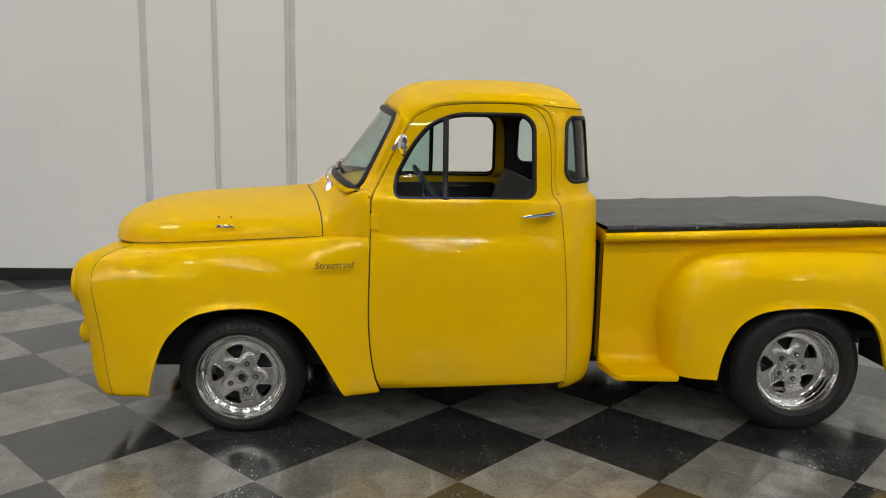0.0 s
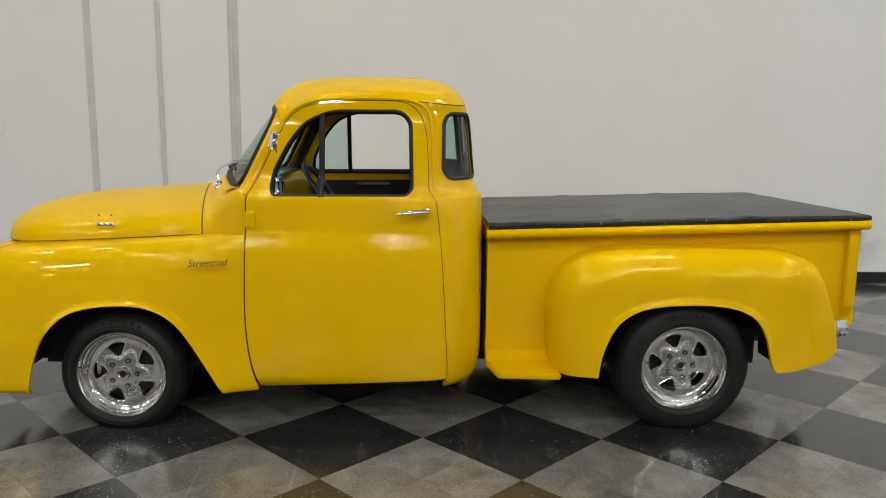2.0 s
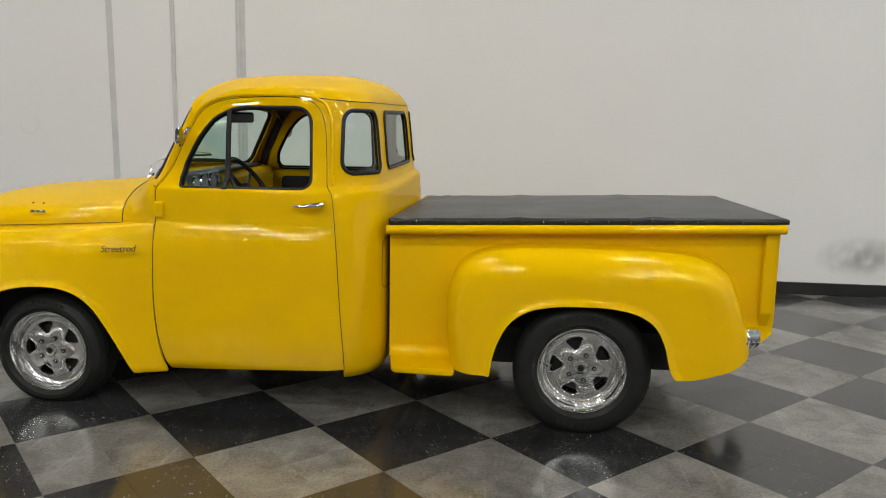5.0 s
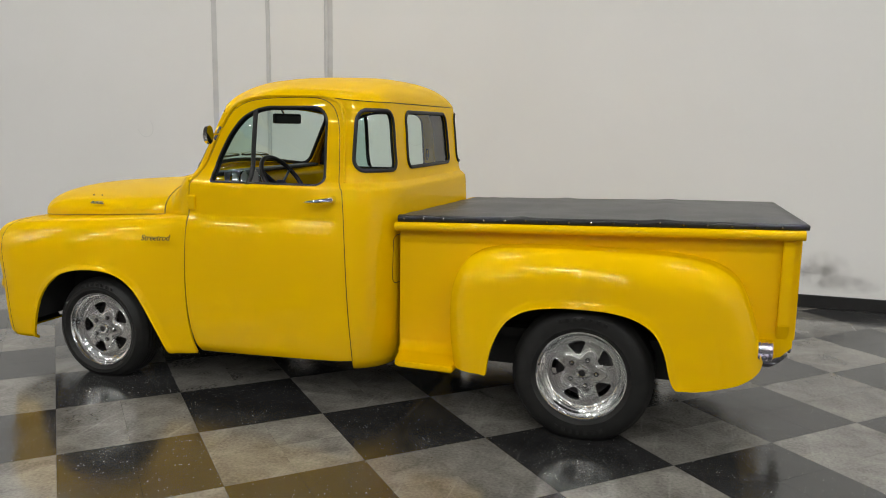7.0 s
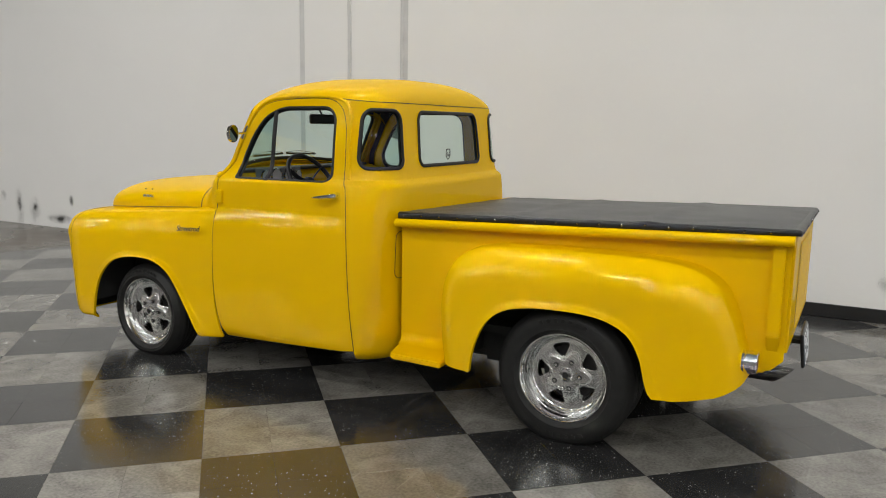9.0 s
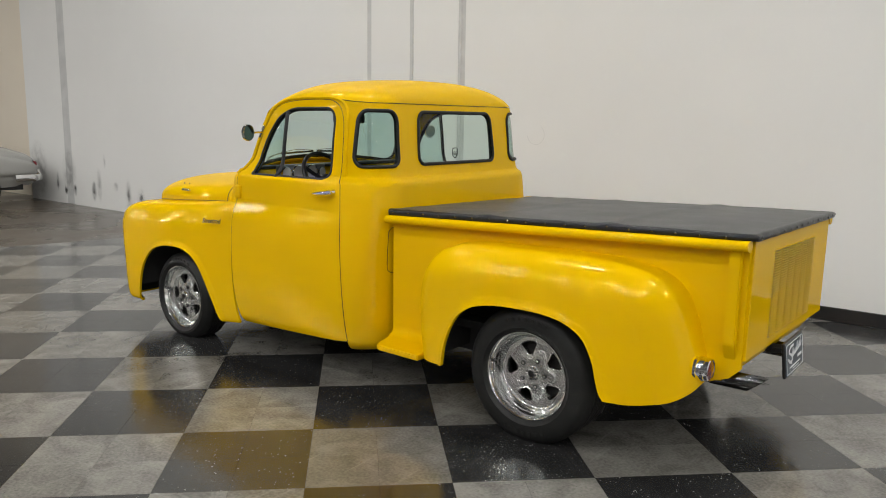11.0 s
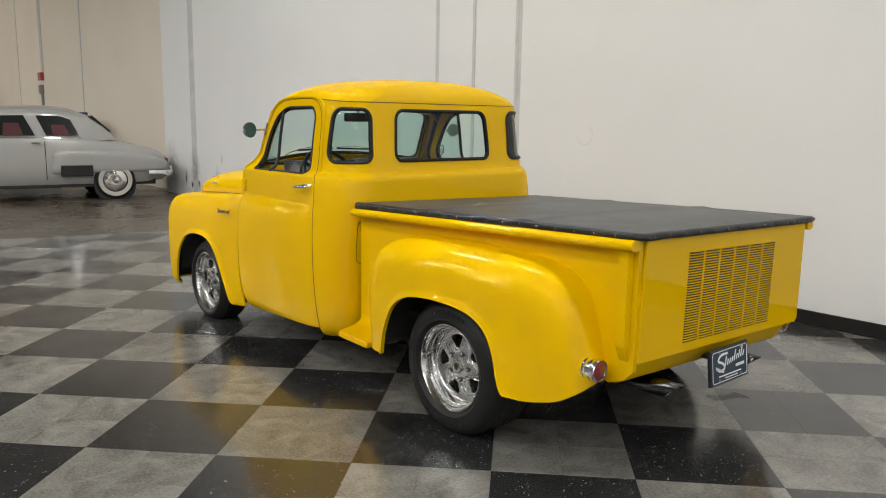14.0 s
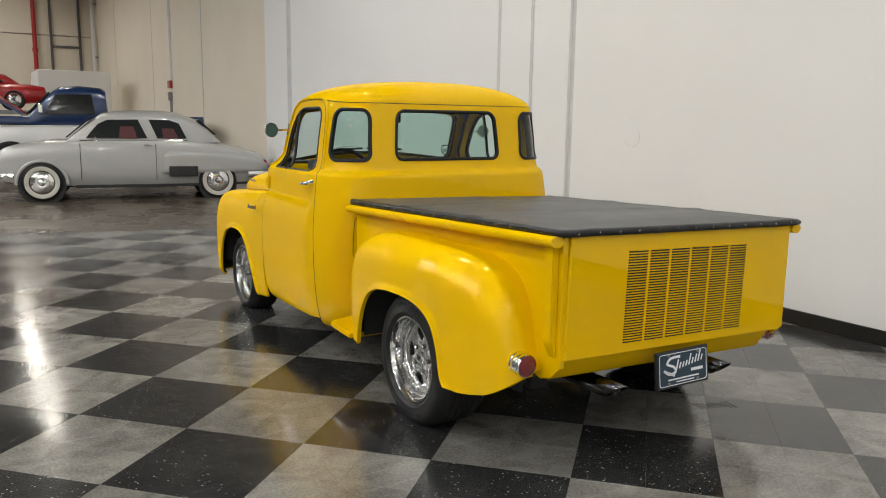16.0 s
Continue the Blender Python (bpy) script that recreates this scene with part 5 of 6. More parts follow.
for i, (x, y) in enumerate(ep):
    z = float(cover_z(x, y))
    t = ep[min(i + 1, len(ep) - 1)] - ep[max(i - 1, 0)]
    t = t / np.linalg.norm(t)
    o = np.array([t[1], -t[0]])
    wob_ = 0.0035 * math.sin(i * 1.9) + 0.002 * math.sin(i * 0.7)
    drop = 0.027 if 60 <= i < 100 else z - float(RAIL_Z(x)) - 0.001 + (RAIL_FALL if i >= 100 else 0.0)
    rows_ = []
    for dd, dz in ((-0.012, 0.002), (0.002, 0.002), (0.013, -0.003), (0.017 + wob_, -0.010), (0.016 + wob_ * 0.7, -0.6 * drop), (0.015 + wob_ * 0.4, -drop), (0.006, -drop), (0.0, -0.015)):
        rows_.append((x + o[0] * dd, y + o[1] * dd, z + dz))
    hemc.append(rows_)
loft("cover_hem", hemc, EDGE_VINYL, cover, "folded glossy black hem")
snap_spots = [(x, -0.7485, 0) for x in np.arange(-0.93, 0.93, 0.1035)] + [(0.9465, y, 1) for y in np.arange(-0.66, 0.67, 0.11)] + [(x, 0.7485, 2) for x in np.arange(-0.93, 0.93, 0.1035)]
s0 = None
for x, y, k in snap_spots:
    mm = pose(x, y, float(cover_z(min(x, 0.93), max(-0.73, min(0.73, y)))) - 0.0135, 0, 0, (0, 90, 180)[k]) @ pose(0, 0, 0, -28, 0, 0)
    if s0 is None:
        s0 = lathe("snap", [(0.0, -0.005), (0.003, -0.0045), (0.0052, -0.0025), (0.006, 0.0), (0.006, 0.003)], DARK_CHROME, cover, "chrome snap", n=12)
        s0.matrix_basis = mm
    else:
        o2 = new("snap", s0.data)
        o2.parent = cover
        o2.matrix_basis = mm

# underside and wheel housings
for nm, c, s in (("frame_rail", (-1.45, -0.42, 0.30), (3.8, 0.10, 0.14)), ("frame_rail", (-1.45, 0.42, 0.30), (3.8, 0.10, 0.14)), ("floor_pan", (-1.70, 0, 0.33), (1.0, 1.50, 0.10)),
                 ("engine_bay", (-2.85, 0, 0.58), (1.0, 1.10, 0.5)), ("firewall", (-2.22, 0, 0.66), (0.06, 1.64, 0.56)), ("bed_underside", (-0.05, 0, 0.60), (1.7, 1.16, 0.26)), ("fuel_tank", (0.55, 0, 0.50), (0.5, 1.0, 0.14))):
    box(nm, c, s, BLACK, truck, bevel=0.01)
for side in (-1, 1):
    for cxx, zt, x0, x1 in ((-2.72, 0.80, -3.18, -2.26), (-0.02, 0.82, -0.52, 0.52)):
        arch_pts = [[(cxx + (x1 - x0) / 2 * math.cos(a) * 1.02, side * y, 0.30 + (zt - 0.30) * math.sin(a) ** 0.8) for a in np.linspace(0, math.pi, 20)] for y in (0.55, 0.86)]
        loft("wheel_housing", arch_pts, BLACK, truck, "black wheel housing")
    for cxx in (-2.72, -0.02):
        box("housing_back", (cxx, side * 0.555, 0.52), (1.0, 0.02, 0.55), BLACK, truck)
    box("axle_tube", (-0.0, side * 0.30, 0.312), (0.09, 0.62, 0.09), BLACK, truck, bevel=0.03)
    box("control_arm", (-2.735, side * 0.45, 0.25), (0.2, 0.40, 0.04), BLACK, truck, bevel=0.01)
    # tail pipe with slanted polished tip
    py = side * 0.33 - 0.04
    secs = []
    for x, r_, sl_ in ((0.3, 0.034, 0), (0.68, 0.034, 0), (0.70, 0.037, 0), (0.90, 0.038, 0.045), (0.90, 0.034, 0.045), (0.70, 0.033, 0)):
        secs.append([(x + sl_ * math.sin(a), py + r_ * 1.35 * math.cos(a), 0.345 + r_ * math.sin(a)) for a in np.linspace(0, 2 * math.pi, 24, endpoint=False)])
    loft("exhaust_tip", secs, BLACK_PIPE, truck, "polished slash-cut exhaust tip", closed=True)

# number plate in a black frame
PM = pose(0.965, -0.05, 0.424, 0, -6, 0)
plate = box("licence_plate", (0, 0, 0), (0.016, 0.325, 0.165), PLASTIC, truck, "dark teal dealer plate in black frame", bevel=0.006)
plate.matrix_basis = PM
box("plate_face", (0.0085, 0, 0), (0.003, 0.302, 0.148), PLATE_BLUE, plate, "dark teal plate", bevel=0.001)
bord = rpoly([(-0.146, -0.069, 0.012), (0.146, -0.069, 0.012), (0.146, 0.069, 0.012), (-0.146, 0.069, 0.012)], 5)
sweep("plate_border", [(0.0102, a, b) for a, b in densify(bord, 0.02)], ring(0.0017, 6), PLATE_WHITE, plate, "white border", closed=True)
# the dealer's mark as a plain sweep of strokes, the small print as bars
swoosh = catmull([(-0.02, 0.052), (-0.075, 0.050), (-0.10, 0.028), (-0.06, 0.010), (-0.05, -0.012), (-0.085, -0.020), (-0.12, 0.0), (-0.095, -0.012), (-0.055, -0.028)], 6)
sweep("mark_stroke", [(0.0105, a, b) for a, b in swoosh], [(-0.0055, -0.0005), (0.0055, -0.0005), (0.0055, 0.0008), (-0.0055, 0.0008)], PLATE_WHITE, plate, "white sweeping mark", up=(1, 0, 0))
sx_ = -0.045
for k, (wd, ht) in enumerate(((0.012, 0.045), (0.012, 0.026), (0.014, 0.024), (0.014, 0.024), (0.009, 0.048), (0.012, 0.026), (0.010, 0.036), (0.012, 0.050), (0.014, 0.024))):
    a = sx_ + k * 0.0195
    sweep("mark_stroke", [(0.0105, a, -0.004 + k * 0.0028), (0.0105, a + 0.004 + ht * 0.25, -0.004 + k * 0.0028 + ht)], [(-0.0036, -0.0005), (0.0036, -0.0005), (0.0036, 0.0008), (-0.0036, 0.0008)], PLATE_WHITE, plate, up=(1, 0, 0))
box("print_bar", (0.0105, 0.085, -0.016), (0.0012, 0.075, 0.013), PLATE_WHITE, plate)
box("print_bar", (0.0105, 0.0, -0.044), (0.0012, 0.19, 0.006), PLATE_WHITE, plate)
box("print_bar", (0.0105, 0.01, -0.057), (0.0012, 0.11, 0.0045), PLATE_WHITE, plate)
for a in (-0.09, 0.09):
    for b in (-0.061, 0.062):
        lathe("plate_screw", [(0.0, -0.004), (0.006, -0.003), (0.007, 0.0)], STEEL, plate, n=12, m=pose(0.010, a, b, 0, 0, 90))
box("plate_bracket", (0.90, -0.05, 0.44), (0.12, 0.08, 0.02), BLACK, truck)


# wheels
def wheel(R, width, lip_y, dish, side, x, z):
    """Polished five-spoke wheel; built facing -y."""
    w = new("wheel")
    w.parent = truck
    w["label"] = "black tyre on polished five-spoke alloy wheel"
    w.empty_display_size = 0.1
    o, hw = -0.012, width
    tp = [(0.205, 0.012), (0.213, 0.002), (0.220, o + 0.003), (0.232, o - 0.004), (0.234, o - 0.007), (0.238, o - 0.006), (0.250, o - 0.008), (R - 0.045, o - 0.004), (R - 0.024, o + 0.008), (R - 0.010, o + 0.022), (R - 0.003, o + 0.036)]
    k = 5
    gw = (hw - 0.072) / k
    for i in range(k):
        a = o + 0.036 + gw * i
        tp += [(R, a + 0.004), (R, a + gw - 0.007), (R - 0.007, a + gw - 0.005), (R - 0.007, a + gw - 0.001)]
    tp += [(R - 0.003, o + hw - 0.036), (R - 0.02, o + hw - 0.010), (R - 0.05, o + hw), (0.23, o + hw), (0.20, o + hw - 0.015)]
    tyre = lathe("tyre", tp, RUBBER, w, "black rubber tyre", n=120, sharp=50)
    me_ = tyre.data
    co = np.empty(len(me_.vertices) * 3)
    me_.vertices.foreach_get("co", co)
    co = co.reshape(-1, 3)
    rr_ = np.hypot(co[:, 0], co[:, 2])
    an = np.round(np.arctan2(co[:, 2], co[:, 0]) / (2 * math.pi) * 120).astype(int)
    sel = (rr_ > R - 0.015) & (rr_ < R - 0.001) & (an % 2 == 0) & (co[:, 1] < o + 0.04)
    co[sel, 0] *= (R - 0.004) / R
    co[sel, 2] *= (R - 0.004) / R
    low = co[:, 2] < -z
    co[low, 1] += np.where(co[low, 1] < 0.05, -1, 1) * (-z - co[low, 2]) * 0.5
    co[low, 2] = -z
    me_.vertices.foreach_set("co", co.ravel())
    me_.update()
    for mid in (90, 270) if R > 0.31 else (90,):
        for k in range(7):
            th = radians(mid + (k - 3) * 7.5)
            rl = 0.240 + (R - 0.236) * 0.36
            box("sidewall_mark", (rl * math.cos(th), o - 0.0068, rl * math.sin(th)), (0.017, 0.002, 0.018), RUBBER, w, m=Matrix.Rotation(math.pi / 2 - th, 4, "Y"))
    rim = [(0.196, 0.016), (0.204, 0.006), (0.2055, 0.0), (0.203, -0.006), (0.198, -0.007), (0.194, -0.002), (0.190, 0.010), (0.188, 0.014), (0.1845, 0.0155), (0.1825, 0.022), (0.181, 0.034)]
    if dish > 0.05:
        rim += [(0.180, 0.038), (0.1765, 0.040), (0.175, 0.046), (0.172, dish - 0.012)]
    else:
        rim += [(0.176, dish - 0.002)]
    rim += [(0.170, dish - 0.004), (0.166, dish), (0.160, dish + 0.004), (0.156, dish + 0.012), (0.152, dish + 0.06)]
    rim = [(r_ * 1.045, y_) for r_, y_ in rim]
    lathe("rim", rim, POLISHED, w, "polished stepped rim", n=72, sharp=40)
    fz = pchip((0.0, 0.045, 0.075, 0.11, 0.145, 0.165, 0.175), (-0.006, -0.006, -0.003, 0.002, 0.004, 0.001, 0.0))

    def face(a, b):
        a, b = np.asarray(a, float), np.asarray(b, float)
        r_ = np.hypot(a, b)
        an_ = np.arctan2(b, a)
        # raised star along the spokes
        star = np.cos(5 * (an_ - radians(141)))
        edge_ = 0.098 + 0.021 * star
        st_ = np.clip((edge_ - r_) / 0.008, 0, 1)
        ridge = -0.011 * st_ * st_ * (3 - 2 * st_)
        return np.stack([a, dish + fz(r_) + ridge, b], -1)
    outer = np.array([(0.170 * math.cos(t), 0.170 * math.sin(t)) for t in np.linspace(0, 2 * math.pi, 90, endpoint=False)])
    holes = []
    for i in range(5):
        th = radians(105) + 2 * math.pi * i / 5
        hp = rpoly([(0.086, -0.011, 0.009), (0.142, -0.052, 0.013), (0.156, 0.0, 0.10), (0.142, 0.052, 0.013), (0.086, 0.011, 0.009)], 6)
        c_, s_ = math.cos(th), math.sin(th)
        holes.append(np.stack([hp[:, 0] * c_ - hp[:, 1] * s_, hp[:, 0] * s_ + hp[:, 1] * c_], 1))
    ga = np.arange(-0.172, 0.173, 0.006)
    gf = np.arange(-0.128, 0.129, 0.0034)
    gfine = np.array([(a, b) for a in gf for b in gf if math.hypot(a, b) < 0.127])
    gco = np.array([(a, b) for a in ga for b in ga if math.hypot(a, b) >= 0.129])
    V, F, N = panel_mesh(face, outer, holes, [5.0], [5.0], step=0.006, flange=0.028, extra=np.vstack([gfine, gco]))
    obj("spoke_centre", V, F, CAST, w, "five broad cast spokes", None)
    for h in holes:
        hd = densify(h, 0.006)
        sweep("window_bevel", face(hd[:, 0], hd[:, 1]) + np.array([0, -0.0005, 0]), ring(0.0026, 6), POLISHED, w, closed=True)
    sa = np.linspace(0, 2 * math.pi, 120, endpoint=False)
    sr = 0.092 + 0.021 * np.cos(5 * (sa - radians(141)))
    sweep("star_edge", face(sr * np.cos(sa), sr * np.sin(sa)), ring(0.0013, 6), POLISHED, w, closed=True)
    lathe("brake_drum", [(0.0, dish + 0.055), (0.13, dish + 0.055), (0.14, dish + 0.065), (0.14, dish + 0.12)], BLACK, w, "dark brake behind the spokes", n=36)
    lathe("centre_cap", [(0.0, dish - 0.030), (0.015, dish - 0.030), (0.018, dish - 0.033), (0.028, dish - 0.031), (0.033, dish - 0.024), (0.035, dish - 0.008)], POLISHED, w, "polished centre cap", n=32)
    lathe("cap_emblem", [(0.0, dish - 0.0325), (0.0145, dish - 0.0325), (0.015, dish - 0.028)], GASKET, w, "black cap emblem", n=20)
    for i in range(5):
        th = radians(141) + 2 * math.pi * i / 5
        px, pz = 0.066 * math.cos(th), 0.066 * math.sin(th)
        lathe("lug_seat", [(0.0, dish - 0.0192), (0.0125, dish - 0.0192), (0.0135, dish - 0.010)], GASKET, w, n=16, m=Matrix.Translation((px, 0, pz)))
        lathe("lug_nut", [(0.0, dish - 0.026), (0.004, dish - 0.0255), (0.0066, dish - 0.023), (0.0068, dish - 0.010)], CHROME, w, "chrome lug nut", n=12, m=Matrix.Translation((px, 0, pz)))
    sweep("valve_stem", [(-0.175, 0.03, 0.02), (-0.168, 0.012, 0.019), (-0.163, 0.0, 0.018)], ring(0.005, 8), GASKET, w, "black valve stem")
    w.matrix_basis = pose(x, lip_y, z)
    copy_thing(w, pose(x, -lip_y, z, 0, 0, 180))


wheel(0.332, 0.27, -0.868, 0.075, -1, 0.0, 0.316)
wheel(0.299, 0.21, -0.850, 0.040, -1, -2.735, 0.274)

# inside the cab
seat = new("bench_seat")
seat.parent = truck
seat["label"] = "charcoal cloth bench seat"
sb = [[(-1.98 + 0.50 * t, y, 0.62 + 0.10 * math.sin(math.pi * min(1, t * 1.15)) ** 0.5) for t in np.linspace(0, 1, 12)] for y in np.linspace(-0.70, 0.70, 20)]
loft("seat_cushion", sb, SEAT, seat)
bk = []
for y in np.linspace(-0.68, 0.68, 60):
    ch = 0.008 * abs(math.sin(y * 28))
    bk.append([(-1.40 + 0.03 * t * 4 - 0.04 * math.sin(math.pi * t) - ch, y, 0.70 + 0.49 * t) for t in np.linspace(0, 1, 10)] + [(-1.24, y, 1.18), (-1.20, y, 1.12), (-1.20, y, 0.7)])
loft("seat_back", bk, SEAT, seat, "tufted charcoal seat back")
dash = new("dashboard")
dash.parent = truck
dash["label"] = "yellow painted dashboard with round gauges"
dsec = []
for y in np.linspace(-0.735, 0.735, 16):
    b_ = 0.06 * (y / 0.735) ** 2
    dsec.append([(-2.36 + b_ * 2, y, 1.175 - b_ * 0.3), (-2.26 + b_, y, 1.17), (-2.16 + b_, y, 1.162), (-2.115 + b_, y, 1.145), (-2.10 + b_, y, 1.11), (-2.105 + b_, y, 1.02), (-2.12 + b_, y, 0.92)])
loft("dash_panel", dsec, YELLOW, dash)
box("dash_pad", (-2.155, 0, 1.168), (0.10, 1.36, 0.022), TRIM_BLACK, dash, "black dash top", bevel=0.009)
box("gauge_panel", (-2.075, -0.36, 1.128), (0.012, 0.42, 0.11), STEEL, dash, "brushed metal gauge panel", bevel=0.004)
for yy, rr_ in ((-0.50, 0.042), (-0.40, 0.05), (-0.28, 0.05), (-0.19, 0.03)):
    lathe("gauge", [(0.0, -0.010), (rr_ * 0.85, -0.010), (rr_ * 0.9, -0.016), (rr_, -0.014), (rr_, 0.0)], GAUGE, dash, "round gauge with chrome ring", n=28, m=pose(-2.069, yy, 1.13, 0, 0, 90))
    lathe("gauge_ring", [(rr_ * 0.86, -0.012), (rr_ * 0.95, -0.019), (rr_ * 1.05, -0.012), (rr_ * 1.05, 0.0)], CHROME, dash, n=28, m=pose(-2.069, yy, 1.13, 0, 0, 90))
steer = new("steering_wheel")
steer.parent = truck
steer["label"] = "black three-spoke steering wheel"
SM = pose(-1.80, -0.38, 1.11, 0, 0, 90) @ pose(0, 0, 0, -35, 0, 0)
sr_ = [(0.185 * math.cos(a), 0.0, 0.185 * math.sin(a)) for a in np.linspace(0, 2 * math.pi, 48, endpoint=False)]
sweep("rim_grip", sr_, ring(0.0135, 10), PLASTIC, steer, "black rim", closed=True)
for a in (math.radians(-90), math.radians(30), math.radians(150)):
    sweep("spoke", [(0.02 * math.cos(a), 0.03, 0.02 * math.sin(a)), (0.1 * math.cos(a), 0.02, 0.1 * math.sin(a)), (0.18 * math.cos(a), 0.0, 0.18 * math.sin(a))], ring(0.010, 8, 1.5, 0.6), PLASTIC, steer)
lathe("horn_button", [(0.0, -0.005), (0.03, 0.0), (0.045, 0.02), (0.045, 0.05)], PLASTIC, steer, n=24)
sweep("column", [(0, 0.04, 0), (0, 0.30, 0)], ring(0.025, 12), PLASTIC, steer)
steer.matrix_basis = SM
rv = new("rear_view_mirror")
rv.parent = truck
rv["label"] = "black interior mirror"
box("mirror_body", (-1.985, 0.0, 1.485), (0.03, 0.25, 0.062), PLASTIC, rv, bevel=0.013, seg=3, m=Matrix.Rotation(radians(-12), 4, "Z"))
sweep("mirror_stalk", [(-2.0, 0, 1.50), (-2.03, 0, 1.55), (-2.04, 0, 1.59)], ring(0.006, 8), PLASTIC, rv)
# route shield sticker on the rear glass
st = new("window_sticker")
st.parent = truck
st["label"] = "small shield sticker with a dark route number"
sh = rpoly([(-0.022, 0.028, 0.008), (-0.026, -0.012, 0.01), (0.0, -0.034, 0.006), (0.026, -0.012, 0.01), (0.022, 0.028, 0.008)], 5)
XST = float(cab(UC, 1.285)[0]) - 0.010
sweep("shield_outline", [(XST, -0.049 + a, 1.292 + b) for a, b in densify(sh, 0.01)], ring(0.0028, 6), GASKET, st, closed=True)
words("sticker_number", "66", 0.036, pose(XST + 0.001, -0.049, 1.288, 90, 0, 90), GASKET, st, "dark route number", 0.0006)
# fuel filler flap outline on the cab's rear corner
fp = rpoly([(1.335, 0.65, 0.03), (1.46, 0.65, 0.03), (1.46, 0.90, 0.03), (1.335, 0.90, 0.03)], 6)
sweep("filler_flap_gap", on_cab(densify(fp, 0.02), -0.0008), ring(0.0022, 6), GASKET, cab_shell, "thin outline of the fuel flap", closed=True)

# ---- parked cars in the far hall ----
def side_wheel(parent, R, rim_r, x, y, side, white=True):
    w = new("wheel")
    w.parent = parent
    w.empty_display_size = 0.1
    w["label"] = "whitewall tyre with chrome hubcap" if white else "black tyre with steel rim"
    lathe("tyre", [(rim_r, 0.02), (rim_r + 0.01, -0.01), (R - 0.05, -0.015), (R - 0.012, 0.01), (R, 0.05), (R, 0.15), (R - 0.02, 0.19), (rim_r, 0.18)], RUBBER, w, n=40)
    if white:
        lathe("whitewall", [(rim_r + 0.004, -0.0125), (rim_r + 0.012, -0.0165), (R - 0.062, -0.0185), (R - 0.056, -0.012)], WHITEWALL, w, "cream whitewall band", n=40)
    lathe("hubcap", [(0.0, -0.045), (0.04, -0.04), (0.06, -0.022), (0.10, -0.028), (0.13, -0.02), (rim_r - 0.02, -0.005), (rim_r, 0.01), (rim_r, 0.03)], CHROME, w, "chrome hubcap", n=36)
    w.matrix_basis = pose(x, side * y, R, 0, 0, 180 if side > 0 else 0)
    return w


def hull(name, X, HW, ZB, ZS, ZT, HT, mat, parent, label="", n=9):
    """A body shell: at each station a half section from sill over shoulder to top."""
    secs = []
    for x, hw, zb, zs, zt, ht in zip(X, HW, ZB, ZS, ZT, HT):
        half = catmull([(hw * 0.90, zb), (hw * 0.985, zb + (zs - zb) * 0.25), (hw, zb + (zs - zb) * 0.6), (hw * 0.97, zs), (ht, zs + (zt - zs) * 0.75), (ht * 0.55, zt - 0.004), (0.0, zt)], 4)
        full_ = [(x, a, b) for a, b in half] + [(x, -a, b) for a, b in half[::-1][1:]]
        secs.append(full_)
    return loft(name, secs, mat, parent, label, caps=True)


def pane(name, pts, mat, parent, label="", th=0.006):
    """A flat pane given by corners in its plane."""
    P = np.array(pts, float)
    n = np.cross(P[1] - P[0], P[2] - P[0])
    n /= np.linalg.norm(n)
    k = len(P)
    V = np.vstack([P - n * th, P + n * th])
    F = [tuple(range(k))[::-1], tuple(range(k, 2 * k))] + [(i, (i + 1) % k, k + (i + 1) % k, k + i) for i in range(k)]
    return obj(name, V, F, mat, parent, label, smooth=False)


# pale grey coupe: local x runs to its nose, rear axle at 0
coupe = empty("coupe", "pale grey fifties coupe with whitewall tyres on brown floor", "car")
X = (-0.98, -0.93, -0.80, -0.5, -0.1, 0.4, 1.0, 1.7, 2.3, 2.8, 3.2, 3.5, 3.68, 3.74)
hull("body", X, (0.55, 0.70, 0.79, 0.85, 0.87, 0.87, 0.87, 0.87, 0.86, 0.84, 0.79, 0.68, 0.5, 0.3),
     (0.45, 0.36, 0.31, 0.29, 0.27, 0.26, 0.26, 0.26, 0.26, 0.27, 0.29, 0.33, 0.4, 0.5),
     (0.55, 0.66, 0.74, 0.84, 0.92, 0.99, 1.00, 1.00, 0.98, 0.93, 0.87, 0.78, 0.7, 0.62),
     (0.60, 0.74, 0.83, 0.93, 1.01, 1.06, 1.07, 1.07, 1.08, 1.05, 1.0, 0.92, 0.82, 0.7),
     (0.45, 0.58, 0.64, 0.68, 0.70, 0.74, 0.76, 0.76, 0.74, 0.62, 0.56, 0.46, 0.3, 0.15), GREY_PAINT, coupe, "pale grey body")
GX = (-0.10, 0.12, 0.35, 0.60, 0.90, 1.30, 1.70, 1.95, 2.25, 2.52)
GZ = (1.04, 1.29, 1.46, 1.555, 1.592, 1.60, 1.58, 1.53, 1.31, 1.06)
GW = (0.56, 0.64, 0.67, 0.68, 0.68, 0.68, 0.68, 0.68, 0.67, 0.65)
secs = []
for x, zt, hw in zip(GX, GZ, GW):
    zb_ = 1.02
    half = catmull([(hw * 1.10, zb_), (hw * 1.06, zb_ + (zt - zb_) * 0.45), (hw * 0.95, zb_ + (zt - zb_) * 0.82), (hw * 0.6, zt - 0.02 * min(1, (zt - 1.02) * 4)), (0.0, zt)], 4)
    secs.append([(x, a, b) for a, b in half] + [(x, -a, b) for a, b in half[::-1][1:]])
loft("roof", secs, GREY_PAINT, coupe, "rounded grey roof", caps=False)
